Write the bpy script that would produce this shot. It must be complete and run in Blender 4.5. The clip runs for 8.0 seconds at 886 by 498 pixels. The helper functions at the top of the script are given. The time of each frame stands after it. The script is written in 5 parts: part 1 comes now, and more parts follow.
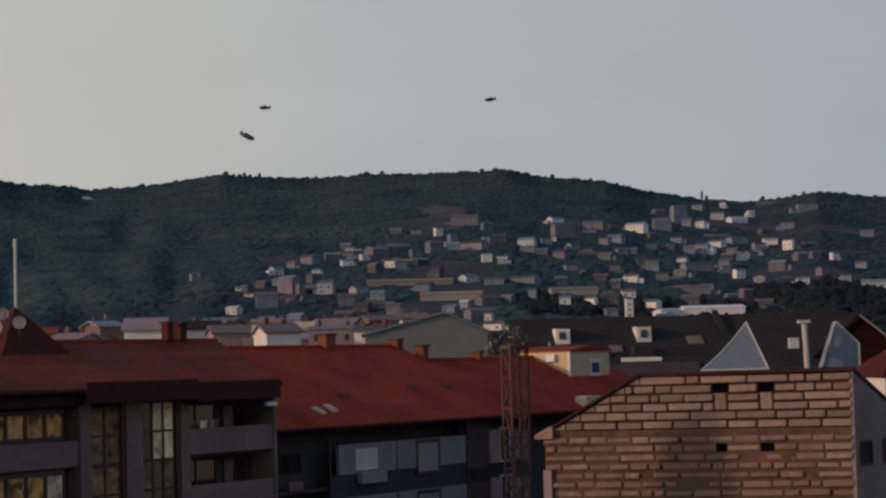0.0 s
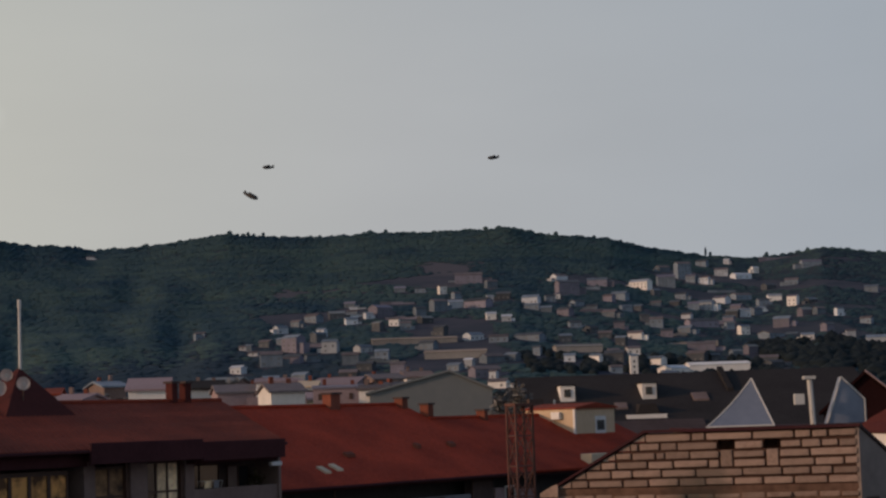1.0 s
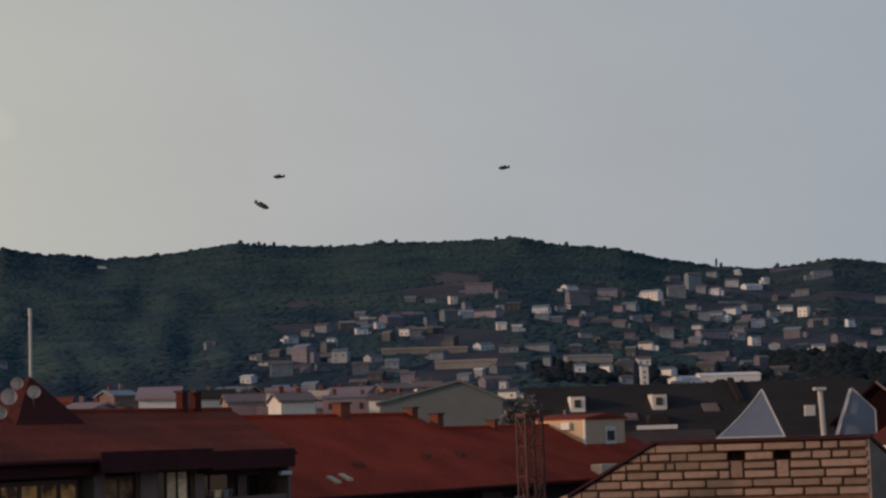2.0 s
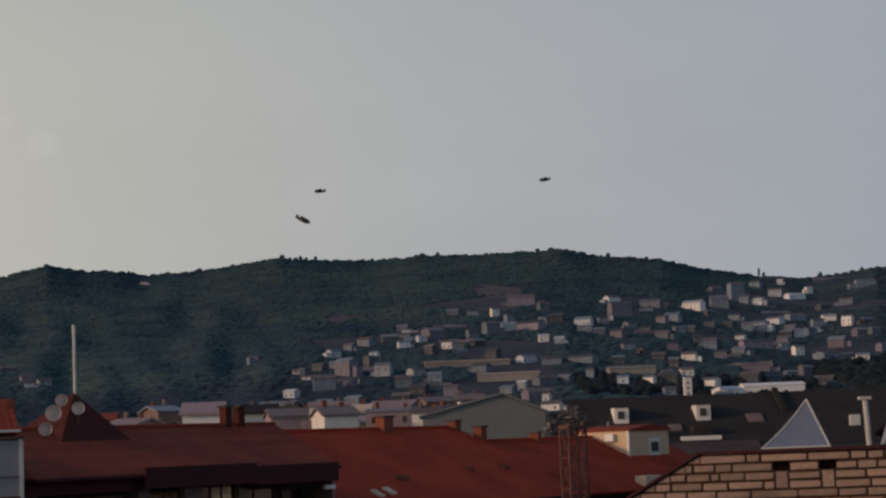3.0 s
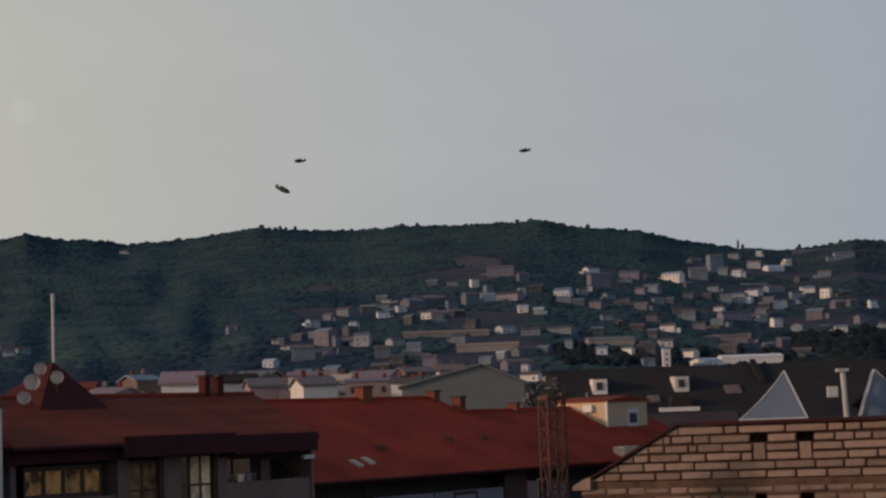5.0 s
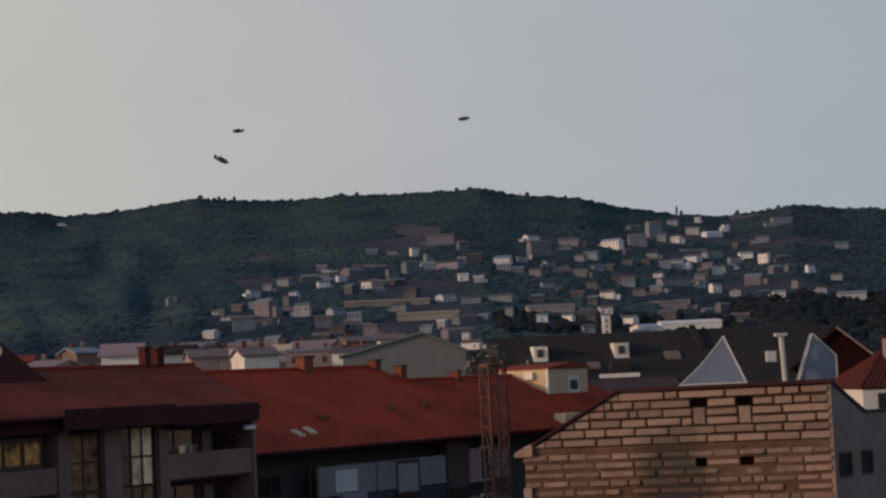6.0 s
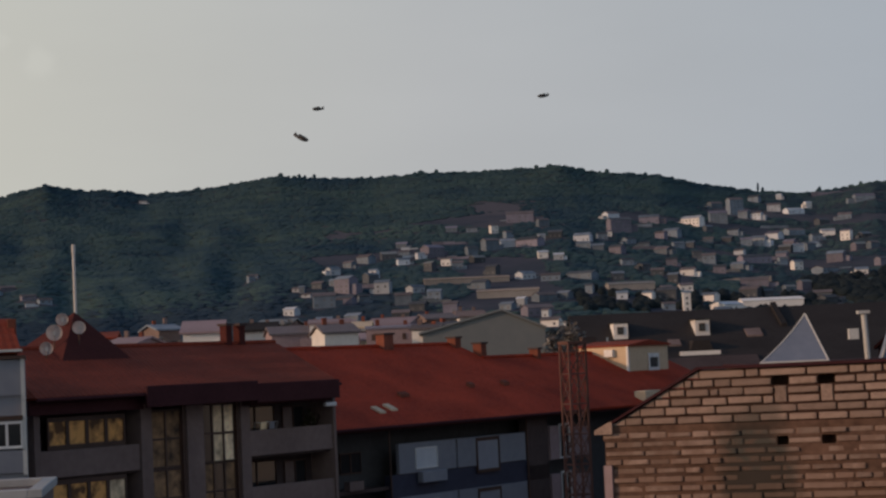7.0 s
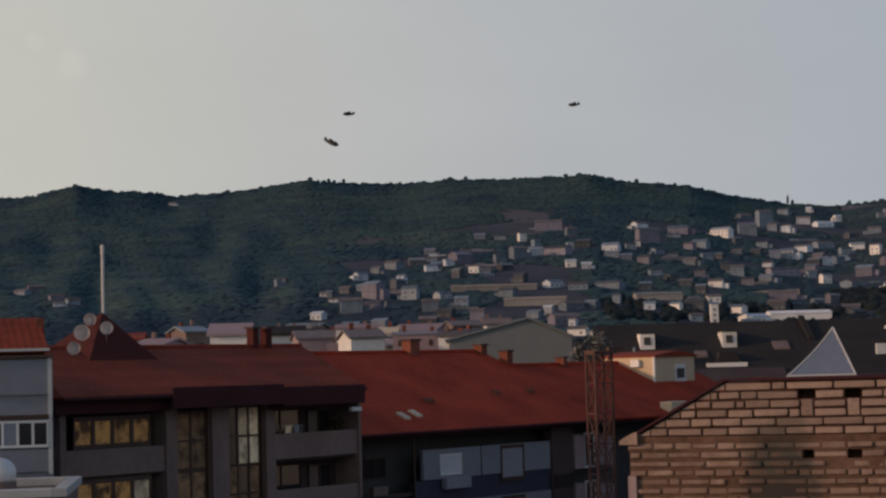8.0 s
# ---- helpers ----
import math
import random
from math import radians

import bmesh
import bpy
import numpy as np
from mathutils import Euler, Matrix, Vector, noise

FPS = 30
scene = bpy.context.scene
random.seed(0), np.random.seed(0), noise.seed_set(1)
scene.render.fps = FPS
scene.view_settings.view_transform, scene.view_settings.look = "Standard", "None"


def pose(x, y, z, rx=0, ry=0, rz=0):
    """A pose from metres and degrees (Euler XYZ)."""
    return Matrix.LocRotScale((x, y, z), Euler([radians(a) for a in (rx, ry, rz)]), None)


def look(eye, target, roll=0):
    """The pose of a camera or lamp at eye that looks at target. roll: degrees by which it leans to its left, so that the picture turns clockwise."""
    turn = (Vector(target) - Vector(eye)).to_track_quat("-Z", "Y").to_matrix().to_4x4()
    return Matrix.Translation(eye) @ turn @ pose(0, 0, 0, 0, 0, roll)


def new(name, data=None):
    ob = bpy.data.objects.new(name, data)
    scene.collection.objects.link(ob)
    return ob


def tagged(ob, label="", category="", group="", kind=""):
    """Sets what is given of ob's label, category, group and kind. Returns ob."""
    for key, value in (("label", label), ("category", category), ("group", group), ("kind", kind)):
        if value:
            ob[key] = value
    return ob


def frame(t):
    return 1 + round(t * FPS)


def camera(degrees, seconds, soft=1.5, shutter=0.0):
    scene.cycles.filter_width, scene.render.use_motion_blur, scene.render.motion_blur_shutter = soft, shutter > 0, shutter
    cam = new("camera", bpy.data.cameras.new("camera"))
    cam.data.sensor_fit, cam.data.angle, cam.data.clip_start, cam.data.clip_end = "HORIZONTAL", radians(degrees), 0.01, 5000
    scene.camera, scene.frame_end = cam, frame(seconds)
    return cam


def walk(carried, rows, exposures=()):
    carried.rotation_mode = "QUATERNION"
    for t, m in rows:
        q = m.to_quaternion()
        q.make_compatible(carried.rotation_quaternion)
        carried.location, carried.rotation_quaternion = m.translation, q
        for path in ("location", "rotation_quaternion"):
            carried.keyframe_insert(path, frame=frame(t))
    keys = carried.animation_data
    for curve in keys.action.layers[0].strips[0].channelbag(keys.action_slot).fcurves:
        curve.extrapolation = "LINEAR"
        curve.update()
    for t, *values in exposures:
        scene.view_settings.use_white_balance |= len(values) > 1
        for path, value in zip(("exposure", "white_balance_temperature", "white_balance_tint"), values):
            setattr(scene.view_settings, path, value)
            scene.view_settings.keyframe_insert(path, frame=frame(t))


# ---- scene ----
EYE = 18.0
cam = camera(26.0, 8.0, soft=2.45)
walk(cam, [
    (0, pose(0, 0, EYE, 93.406, 1.559, -1.578)),
    (0.2, pose(0, 0, EYE, 93.875, 1.658, -1.311)),
    (0.5, pose(0, 0, EYE, 94.461, 1.982, -1.584)),
    (1, pose(0, 0, EYE, 95.145, 1.932, -1.434)),
    (1.5, pose(0, 0, EYE, 95.417, 1.850, -1.485)),
    (1.7, pose(0, 0, EYE, 95.397, 1.631, -1.176)),
    (2.8, pose(0, 0, EYE, 95.803, 2.294, -0.827)),
    (2.9, pose(0, 0, EYE, 95.846, 2.097, -0.152)),
    (3, pose(0, 0, EYE, 95.876, 2.215, 0.155)),
    (3.5, pose(0, 0, EYE, 96.023, 2.102, 0.083)),
    (4, pose(0, 0, EYE, 94.988, 1.775, -0.157)),
    (4.2, pose(0, 0, EYE, 94.941, 1.762, -0.347)),
    (5.3, pose(0, 0, EYE, 94.976, 2.225, -0.666)),
    (5.4, pose(0, 0, EYE, 94.456, 2.393, -1.713)),
    (5.5, pose(0, 0, EYE, 93.834, 2.494, -2.408)),
    (5.7, pose(0, 0, EYE, 93.931, 2.491, -2.346)),
    (6, pose(0, 0, EYE, 93.971, 2.676, -2.223)),
    (6.2, pose(0, 0, EYE, 93.864, 2.718, -1.799)),
    (6.5, pose(0, 0, EYE, 93.516, 2.775, -0.674)),
    (7, pose(0, 0, EYE, 93.403, 2.595, 0.154)),
    (7.1, pose(0, 0, EYE, 93.284, 2.329, 0.300)),
    (7.2, pose(0, 0, EYE, 93.722, 2.127, 0.710)),
    (7.3, pose(0, 0, EYE, 94.530, 1.495, 0.859)),
    (7.4, pose(0, 0, EYE, 93.342, 1.658, 0.064)),
    (7.5, pose(0, 0, EYE, 93.439, 1.650, 0.486)),
    (8, pose(0, 0, EYE, 93.633, 1.523, 0.928)),
], exposures=((0, 0.0), (1.5, -0.03), (3, -0.1), (4.2, -0.1), (5.5, -0.03), (6.5, 0.08), (8, 0.08)))

# ---- light: a hazy evening sky and one low sun from the west ----
SUN_TURN, SUN_RISE = radians(-106), radians(13)     # clockwise from the view's axis; above the horizon
world = bpy.data.worlds.new("evening_sky")
scene.world = world
world.use_nodes = True
wn, wl = world.node_tree.nodes, world.node_tree.links
sky = wn.new("ShaderNodeTexSky")
sky.sky_type, sky.sun_disc = "NISHITA", False
sky.sun_elevation, sky.sun_rotation = SUN_RISE, SUN_TURN % (2 * math.pi)
sky.air_density, sky.dust_density, sky.ozone_density = 1.0, 1.5, 1.5
veil = wn.new("ShaderNodeHueSaturation")
veil.inputs["Saturation"].default_value, veil.inputs["Value"].default_value = 1.15, 1.25
wl.new(sky.outputs[0], veil.inputs["Color"])
# haze: a pale layer low in the sky, warm and bright towards the sun, cool away from it
way = wn.new("ShaderNodeTexCoord")
split = wn.new("ShaderNodeSeparateXYZ")
wl.new(way.outputs["Generated"], split.inputs[0])
toward = wn.new("ShaderNodeVectorMath")
toward.operation = "DOT_PRODUCT"
toward.inputs[1].default_value = (math.sin(SUN_TURN), math.cos(SUN_TURN), 0)
wl.new(way.outputs["Generated"], toward.inputs[0])
side_of = wn.new("ShaderNodeMapRange")
side_of.inputs["From Min"].default_value, side_of.inputs["From Max"].default_value = -1, 1
wl.new(toward.outputs["Value"], side_of.inputs["Value"])
haze = wn.new("ShaderNodeValToRGB")
stops = haze.color_ramp.elements
stops[0].position, stops[0].color = 0.0, (0.32, 0.35, 0.40, 1)
stops[1].position, stops[1].color = 1.0, (0.78, 0.64, 0.46, 1)
for at, c in ((0.2, (0.345, 0.38, 0.42)), (0.257, (0.365, 0.395, 0.435)), (0.362, (0.425, 0.435, 0.445)), (0.475, (0.51, 0.505, 0.46)), (0.75, (0.58, 0.55, 0.48))):
    stops.new(at).color = (*c, 1)
wl.new(side_of.outputs[0], haze.inputs[0])
thick = wn.new("ShaderNodeVectorMath")
thick.operation = "SCALE"
thick.inputs["Scale"].default_value = 10.0
drift = wn.new("ShaderNodeMapping")
drift.inputs["Scale"].default_value = (5, 5, 16)
wl.new(way.outputs["Generated"], drift.inputs["Vector"])
wisp = wn.new("ShaderNodeTexNoise")
wisp.inputs["Scale"].default_value, wisp.inputs["Detail"].default_value = 1.3, 4
wl.new(drift.outputs[0], wisp.inputs["Vector"])
faint = wn.new("ShaderNodeMapRange")
faint.inputs["To Min"].default_value, faint.inputs["To Max"].default_value = 9.5, 10.5
wl.new(wisp.outputs["Fac"], faint.inputs["Value"])
# two thin puffs of cloud in the haze
veil_at = faint.outputs[0]
for spot, wide, gain in (((-0.2007, 0.9663, 0.1612), 0.0085, 0.55), ((-0.2185, 0.9605, 0.1725), 0.005, 0.35)):
    ragged = wn.new("ShaderNodeVectorMath")
    ragged.operation = "MULTIPLY_ADD"
    billow = wn.new("ShaderNodeTexNoise")
    billow.inputs["Scale"].default_value, billow.inputs["Detail"].default_value = 120, 3
    wl.new(way.outputs["Generated"], billow.inputs["Vector"])
    wl.new(billow.outputs["Color"], ragged.inputs[0])
    ragged.inputs[1].default_value = (0.008, 0.0, 0.006)
    wl.new(way.outputs["Generated"], ragged.inputs[2])
    off = wn.new("ShaderNodeVectorMath")
    off.operation = "DISTANCE"
    off.inputs[1].default_value = (spot[0] + 0.004, spot[1], spot[2] + 0.003)
    wl.new(ragged.outputs[0], off.inputs[0])
    puff = wn.new("ShaderNodeMapRange")
    puff.interpolation_type = "SMOOTHSTEP"
    puff.inputs["From Min"].default_value, puff.inputs["From Max"].default_value = wide * 0.3, wide * 1.3
    puff.inputs["To Min"].default_value, puff.inputs["To Max"].default_value = gain, 0.0
    wl.new(off.outputs["Value"], puff.inputs["Value"])
    total = wn.new("ShaderNodeMath")
    wl.new(veil_at, total.inputs[0])
    wl.new(puff.outputs[0], total.inputs[1])
    veil_at = total.outputs[0]
wl.new(veil_at, thick.inputs["Scale"])
wl.new(haze.outputs[0], thick.inputs[0])
low = wn.new("ShaderNodeMapRange")
low.interpolation_type = "SMOOTHSTEP"
low.inputs["From Min"].default_value, low.inputs["From Max"].default_value = 0.12, 0.75
low.inputs["To Min"].default_value, low.inputs["To Max"].default_value = 1.0, 0.0
wl.new(split.outputs["Z"], low.inputs["Value"])
both = wn.new("ShaderNodeMix")
both.data_type = "RGBA"
wl.new(low.outputs[0], both.inputs["Factor"])
wl.new(veil.outputs[0], both.inputs["A"])
wl.new(thick.outputs[0], both.inputs["B"])
wl.new(both.outputs["Result"], wn["Background"].inputs["Color"])
wn["Background"].inputs["Strength"].default_value = 0.1
sun = new("sun", bpy.data.lights.new("sun", "SUN"))
sun.data.energy, sun.data.angle, sun.data.color = 2.1, radians(3), (1.0, 0.6, 0.37)
to_sun = Vector((math.sin(SUN_TURN) * math.cos(SUN_RISE), math.cos(SUN_TURN) * math.cos(SUN_RISE), math.sin(SUN_RISE)))
sun.matrix_world = look(to_sun * 200, (0, 0, 0))


# ---- materials ----
def surface(name, dark, light, grain=4.0, patch=0.25, rough=0.85, bump=0.15, spread=0.12, metal=0.0, source="random", edge=(0.3, 0.7)):
    """Two scales of variation between two colours, a little bump, and a shift from piece to piece."""
    m = bpy.data.materials.new(name)
    m.use_nodes = True
    n, l = m.node_tree.nodes, m.node_tree.links
    b = n["Principled BSDF"]
    where = n.new("ShaderNodeTexCoord")
    fine, broad = n.new("ShaderNodeTexNoise"), n.new("ShaderNodeTexNoise")
    fine.inputs["Scale"].default_value, fine.inputs["Detail"].default_value = grain, 6
    broad.inputs["Scale"].default_value, broad.inputs["Detail"].default_value = patch, 3
    for t in (fine, broad):
        l.new(where.outputs["Object"], t.inputs["Vector"])
    mean = n.new("ShaderNodeMath")
    mean.operation = "MULTIPLY_ADD"
    l.new(fine.outputs["Fac"], mean.inputs[0])
    mean.inputs[1].default_value = 0.45
    half = n.new("ShaderNodeMath")
    half.operation = "MULTIPLY"
    half.inputs[1].default_value = 0.55
    l.new(broad.outputs["Fac"], half.inputs[0])
    l.new(half.outputs[0], mean.inputs[2])
    ramp = n.new("ShaderNodeValToRGB")
    ramp.color_ramp.elements[0].position, ramp.color_ramp.elements[1].position = edge
    ramp.color_ramp.elements[0].color, ramp.color_ramp.elements[1].color = (*dark, 1), (*light, 1)
    l.new(mean.outputs[0], ramp.inputs[0])
    shift = n.new("ShaderNodeMapRange")
    shift.inputs["To Min"].default_value, shift.inputs["To Max"].default_value = 1 - spread, 1 + spread
    if source == "island":
        l.new(n.new("ShaderNodeNewGeometry").outputs["Random Per Island"], shift.inputs["Value"])
    else:
        l.new(n.new("ShaderNodeObjectInfo").outputs["Random"], shift.inputs["Value"])
    tint = n.new("ShaderNodeHueSaturation")
    l.new(ramp.outputs[0], tint.inputs["Color"])
    l.new(shift.outputs[0], tint.inputs["Value"])
    l.new(tint.outputs[0], b.inputs["Base Color"])
    b.inputs["Roughness"].default_value, b.inputs["Metallic"].default_value = rough, metal
    b.inputs["Specular IOR Level"].default_value = 0.15 if rough >= 0.8 else 0.4
    relief = n.new("ShaderNodeBump")
    relief.inputs["Strength"].default_value, relief.inputs["Distance"].default_value = bump, 0.05
    l.new(fine.outputs["Fac"], relief.inputs["Height"])
    l.new(relief.outputs[0], b.inputs["Normal"])
    return m


TILE = surface("clay_roof_tile", (0.25, 0.0325, 0.015), (0.43, 0.057, 0.0255), 5, 0.3, 0.8, 0.3, edge=(0.38, 0.62))
TILE_OLD = surface("weathered_roof_tile", (0.16, 0.0335, 0.0195), (0.27, 0.052, 0.028), 5, 0.3, 0.85, 0.3, edge=(0.38, 0.62))
TILE_DARK = surface("dark_old_tile", (0.055, 0.0155, 0.015), (0.09, 0.024, 0.021), 5, 0.35, 0.85, 0.3)
# distance haze put into these house colours: bluer, with less contrast
HAZED_GREY = surface("hazed_grey_render", (0.1, 0.135, 0.18), (0.2, 0.25, 0.315), 2, 0.2, 0.9, 0.05, 0.3)
HAZED_ROSE = surface("hazed_rose_render", (0.125, 0.126, 0.17), (0.205, 0.204, 0.265), 2, 0.2, 0.9, 0.05, 0.3)
HAZED_DARK = surface("hazed_dark_render", (0.055, 0.066, 0.083), (0.09, 0.104, 0.125), 2, 0.2, 0.9, 0.05, 0.3)
HAZED_WHITE = surface("hazed_pale_render", (0.33, 0.38, 0.45), (0.5, 0.55, 0.62), 2, 0.2, 0.9, 0.05, 0.35)
HAZED_PANE = surface("hazed_far_window", (0.075, 0.085, 0.1), (0.13, 0.145, 0.165), 2, 0.4, 0.6, 0.0, 0.3)
RENDER_SIDE = surface("grey_side_render", (0.155, 0.129, 0.122), (0.24, 0.204, 0.192), 3, 0.5, 0.9, 0.15)
# faded tile with the same haze blueing in its colour
HAZED_TILE = surface("hazed_faded_tile", (0.092, 0.084, 0.094), (0.165, 0.148, 0.158), 2, 0.2, 0.9, 0.1, 0.25)
SLATE = surface("slate", (0.025, 0.0233, 0.024), (0.041, 0.038, 0.039), 3, 0.3, 0.85, 0.2)
ZINC = surface("zinc_sheet", (0.13, 0.165, 0.24), (0.185, 0.225, 0.31), 2, 0.4, 0.55, 0.05)
SHEET = surface("grey_roof_sheet", (0.138, 0.16, 0.178), (0.185, 0.205, 0.215), 1, 0.06, 0.7, 0.05)
GRANITE = surface("granite_block", (0.16, 0.116, 0.097), (0.345, 0.255, 0.215), 9, 0.9, 0.9, 0.5, 0.25)
MORTAR = surface("dark_mortar", (0.035, 0.02, 0.017), (0.09, 0.05, 0.038), 6, 0.5, 0.95, 0.5)
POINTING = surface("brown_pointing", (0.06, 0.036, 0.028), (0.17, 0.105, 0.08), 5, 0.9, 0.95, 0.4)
DISH = surface("pale_dish_paint", (0.5, 0.46, 0.45), (0.68, 0.63, 0.62), 5, 1, 0.5, 0.02)
COPING = surface("pale_coping", (0.34, 0.35, 0.36), (0.46, 0.47, 0.48), 3, 0.6, 0.8, 0.05)
RENDER_GREY = surface("grey_render", (0.138, 0.104, 0.1), (0.213, 0.163, 0.154), 3, 0.4, 0.9, 0.1)
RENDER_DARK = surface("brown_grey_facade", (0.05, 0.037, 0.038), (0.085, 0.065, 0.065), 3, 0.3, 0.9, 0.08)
# wall grey chosen dark and cool to hold the shade below the roof
RENDER_SHADE = surface("shaded_grey_facade", (0.05, 0.052, 0.058), (0.082, 0.084, 0.092), 3, 0.3, 0.9, 0.08)
RENDER_WHITE = surface("white_render", (0.6, 0.6, 0.6), (0.78, 0.775, 0.77), 3, 0.2, 0.9, 0.08)
RENDER_BLUE = surface("pale_blue_grey_panel", (0.17, 0.185, 0.235), (0.23, 0.25, 0.3), 2, 0.3, 0.7, 0.05)
RENDER_CREAM = surface("cream_render", (0.5, 0.4, 0.285), (0.66, 0.53, 0.385), 3, 0.3, 0.9, 0.08)
RENDER_ROSE = surface("rose_render", (0.22, 0.165, 0.178), (0.325, 0.252, 0.27), 3, 0.1, 0.9, 0.08)
# navy pushed bluer to carry the facade's shadow tint
SHADED_NAVY = surface("shaded_navy_balcony", (0.024, 0.028, 0.055), (0.04, 0.046, 0.082), 3, 0.4, 0.7, 0.05)
# maroon board, its colour darkened for the shade under the eaves
SOFFIT = surface("shaded_eaves_board", (0.04, 0.0145, 0.018), (0.064, 0.0235, 0.028), 6, 0.5, 0.92, 0.2)
CLADDING = surface("dark_red_cladding", (0.013, 0.0052, 0.006), (0.022, 0.0085, 0.0095), 6, 0.5, 0.92, 0.2)
CLADDING.node_tree.nodes["Principled BSDF"].inputs["Specular IOR Level"].default_value = 0.05
FRAME = surface("dark_wood_frame", (0.042, 0.023, 0.018), (0.075, 0.04, 0.03), 8, 1, 0.6, 0.1)
PVC = surface("white_frame", (0.55, 0.57, 0.6), (0.7, 0.72, 0.74), 3, 1, 0.5, 0.02)
# amber panes, bright and dim: reflected evening light put into the colour
AMBER_PANE = surface("amber_glow_pane", (0.1, 0.045, 0.015), (0.95, 0.5, 0.16), 2.2, 1.1, 0.6, 0.05, 0.3, edge=(0.36, 0.58))
AMBER_DIM = surface("dim_amber_pane", (0.05, 0.03, 0.02), (0.38, 0.23, 0.12), 3, 1.3, 0.7, 0.05, 0.45, edge=(0.36, 0.64))
CURTAIN = surface("pale_curtain", (0.3, 0.23, 0.16), (0.85, 0.69, 0.47), 3, 1.2, 0.9, 0.1, 0.3, edge=(0.36, 0.58))
SHUTTER = surface("pale_shutter", (0.42, 0.46, 0.53), (0.52, 0.56, 0.62), 3, 0.5, 0.6, 0.03)
BRICK = surface("brick_chimney", (0.13, 0.045, 0.033), (0.22, 0.08, 0.055), 8, 1, 0.9, 0.3)
RUST = surface("red_oxide_steel", (0.058, 0.027, 0.023), (0.135, 0.06, 0.048), 9, 1.2, 0.75, 0.2, 0.35)
STEEL = surface("pale_metal", (0.42, 0.43, 0.44), (0.55, 0.56, 0.56), 6, 1, 0.45, 0.05)
# land and foliage lean blue: distance haze mixed into their base colours
HAZED_LAND = surface("hazed_dry_hillside", (0.02, 0.032, 0.05), (0.064, 0.063, 0.084), 0.05, 0.012, 0.95, 0.0)
HAZED_LEAF = surface("hazed_hill_foliage", (0.02, 0.051, 0.08), (0.06, 0.103, 0.099), 0.03, 0.006, 0.95, 0.0, 0.05, source="island", edge=(0.36, 0.62))
LEAF_DARK = surface("dark_tree_leaf", (0.008, 0.014, 0.019), (0.018, 0.027, 0.031), 0.05, 0.02, 0.95, 0.0, 0.15, source="island")
# foliage colour with the slope's shade and haze already in it
LEAF_SHADED = surface("shaded_slope_foliage", (0.015, 0.035, 0.06), (0.036, 0.061, 0.083), 0.03, 0.009, 0.95, 0.0, 0.05, source="island")
LEAF_NEAR = surface("plant_leaf", (0.03, 0.03, 0.015), (0.07, 0.06, 0.03), 4, 1, 0.8, 0.1, 0.3, source="island")
LEAF_TOWN = surface("town_tree_leaf", (0.09, 0.095, 0.1), (0.2, 0.2, 0.2), 1.5, 0.4, 0.9, 0.0, 0.3, source="island")
ALLOY = surface("aircraft_paint", (0.05, 0.05, 0.055), (0.07, 0.07, 0.075), 1, 0.2, 0.5, 0.0)
OCHRE = surface("tan_sheet_roof", (0.27, 0.225, 0.19), (0.37, 0.305, 0.255), 0.5, 0.05, 0.9, 0.0)
SHED_GREY = surface("grey_tan_sheet_roof", (0.19, 0.188, 0.19), (0.275, 0.268, 0.265), 0.5, 0.05, 0.9, 0.0)

SLATE.node_tree.nodes["Principled BSDF"].inputs["Specular IOR Level"].default_value = 0.04

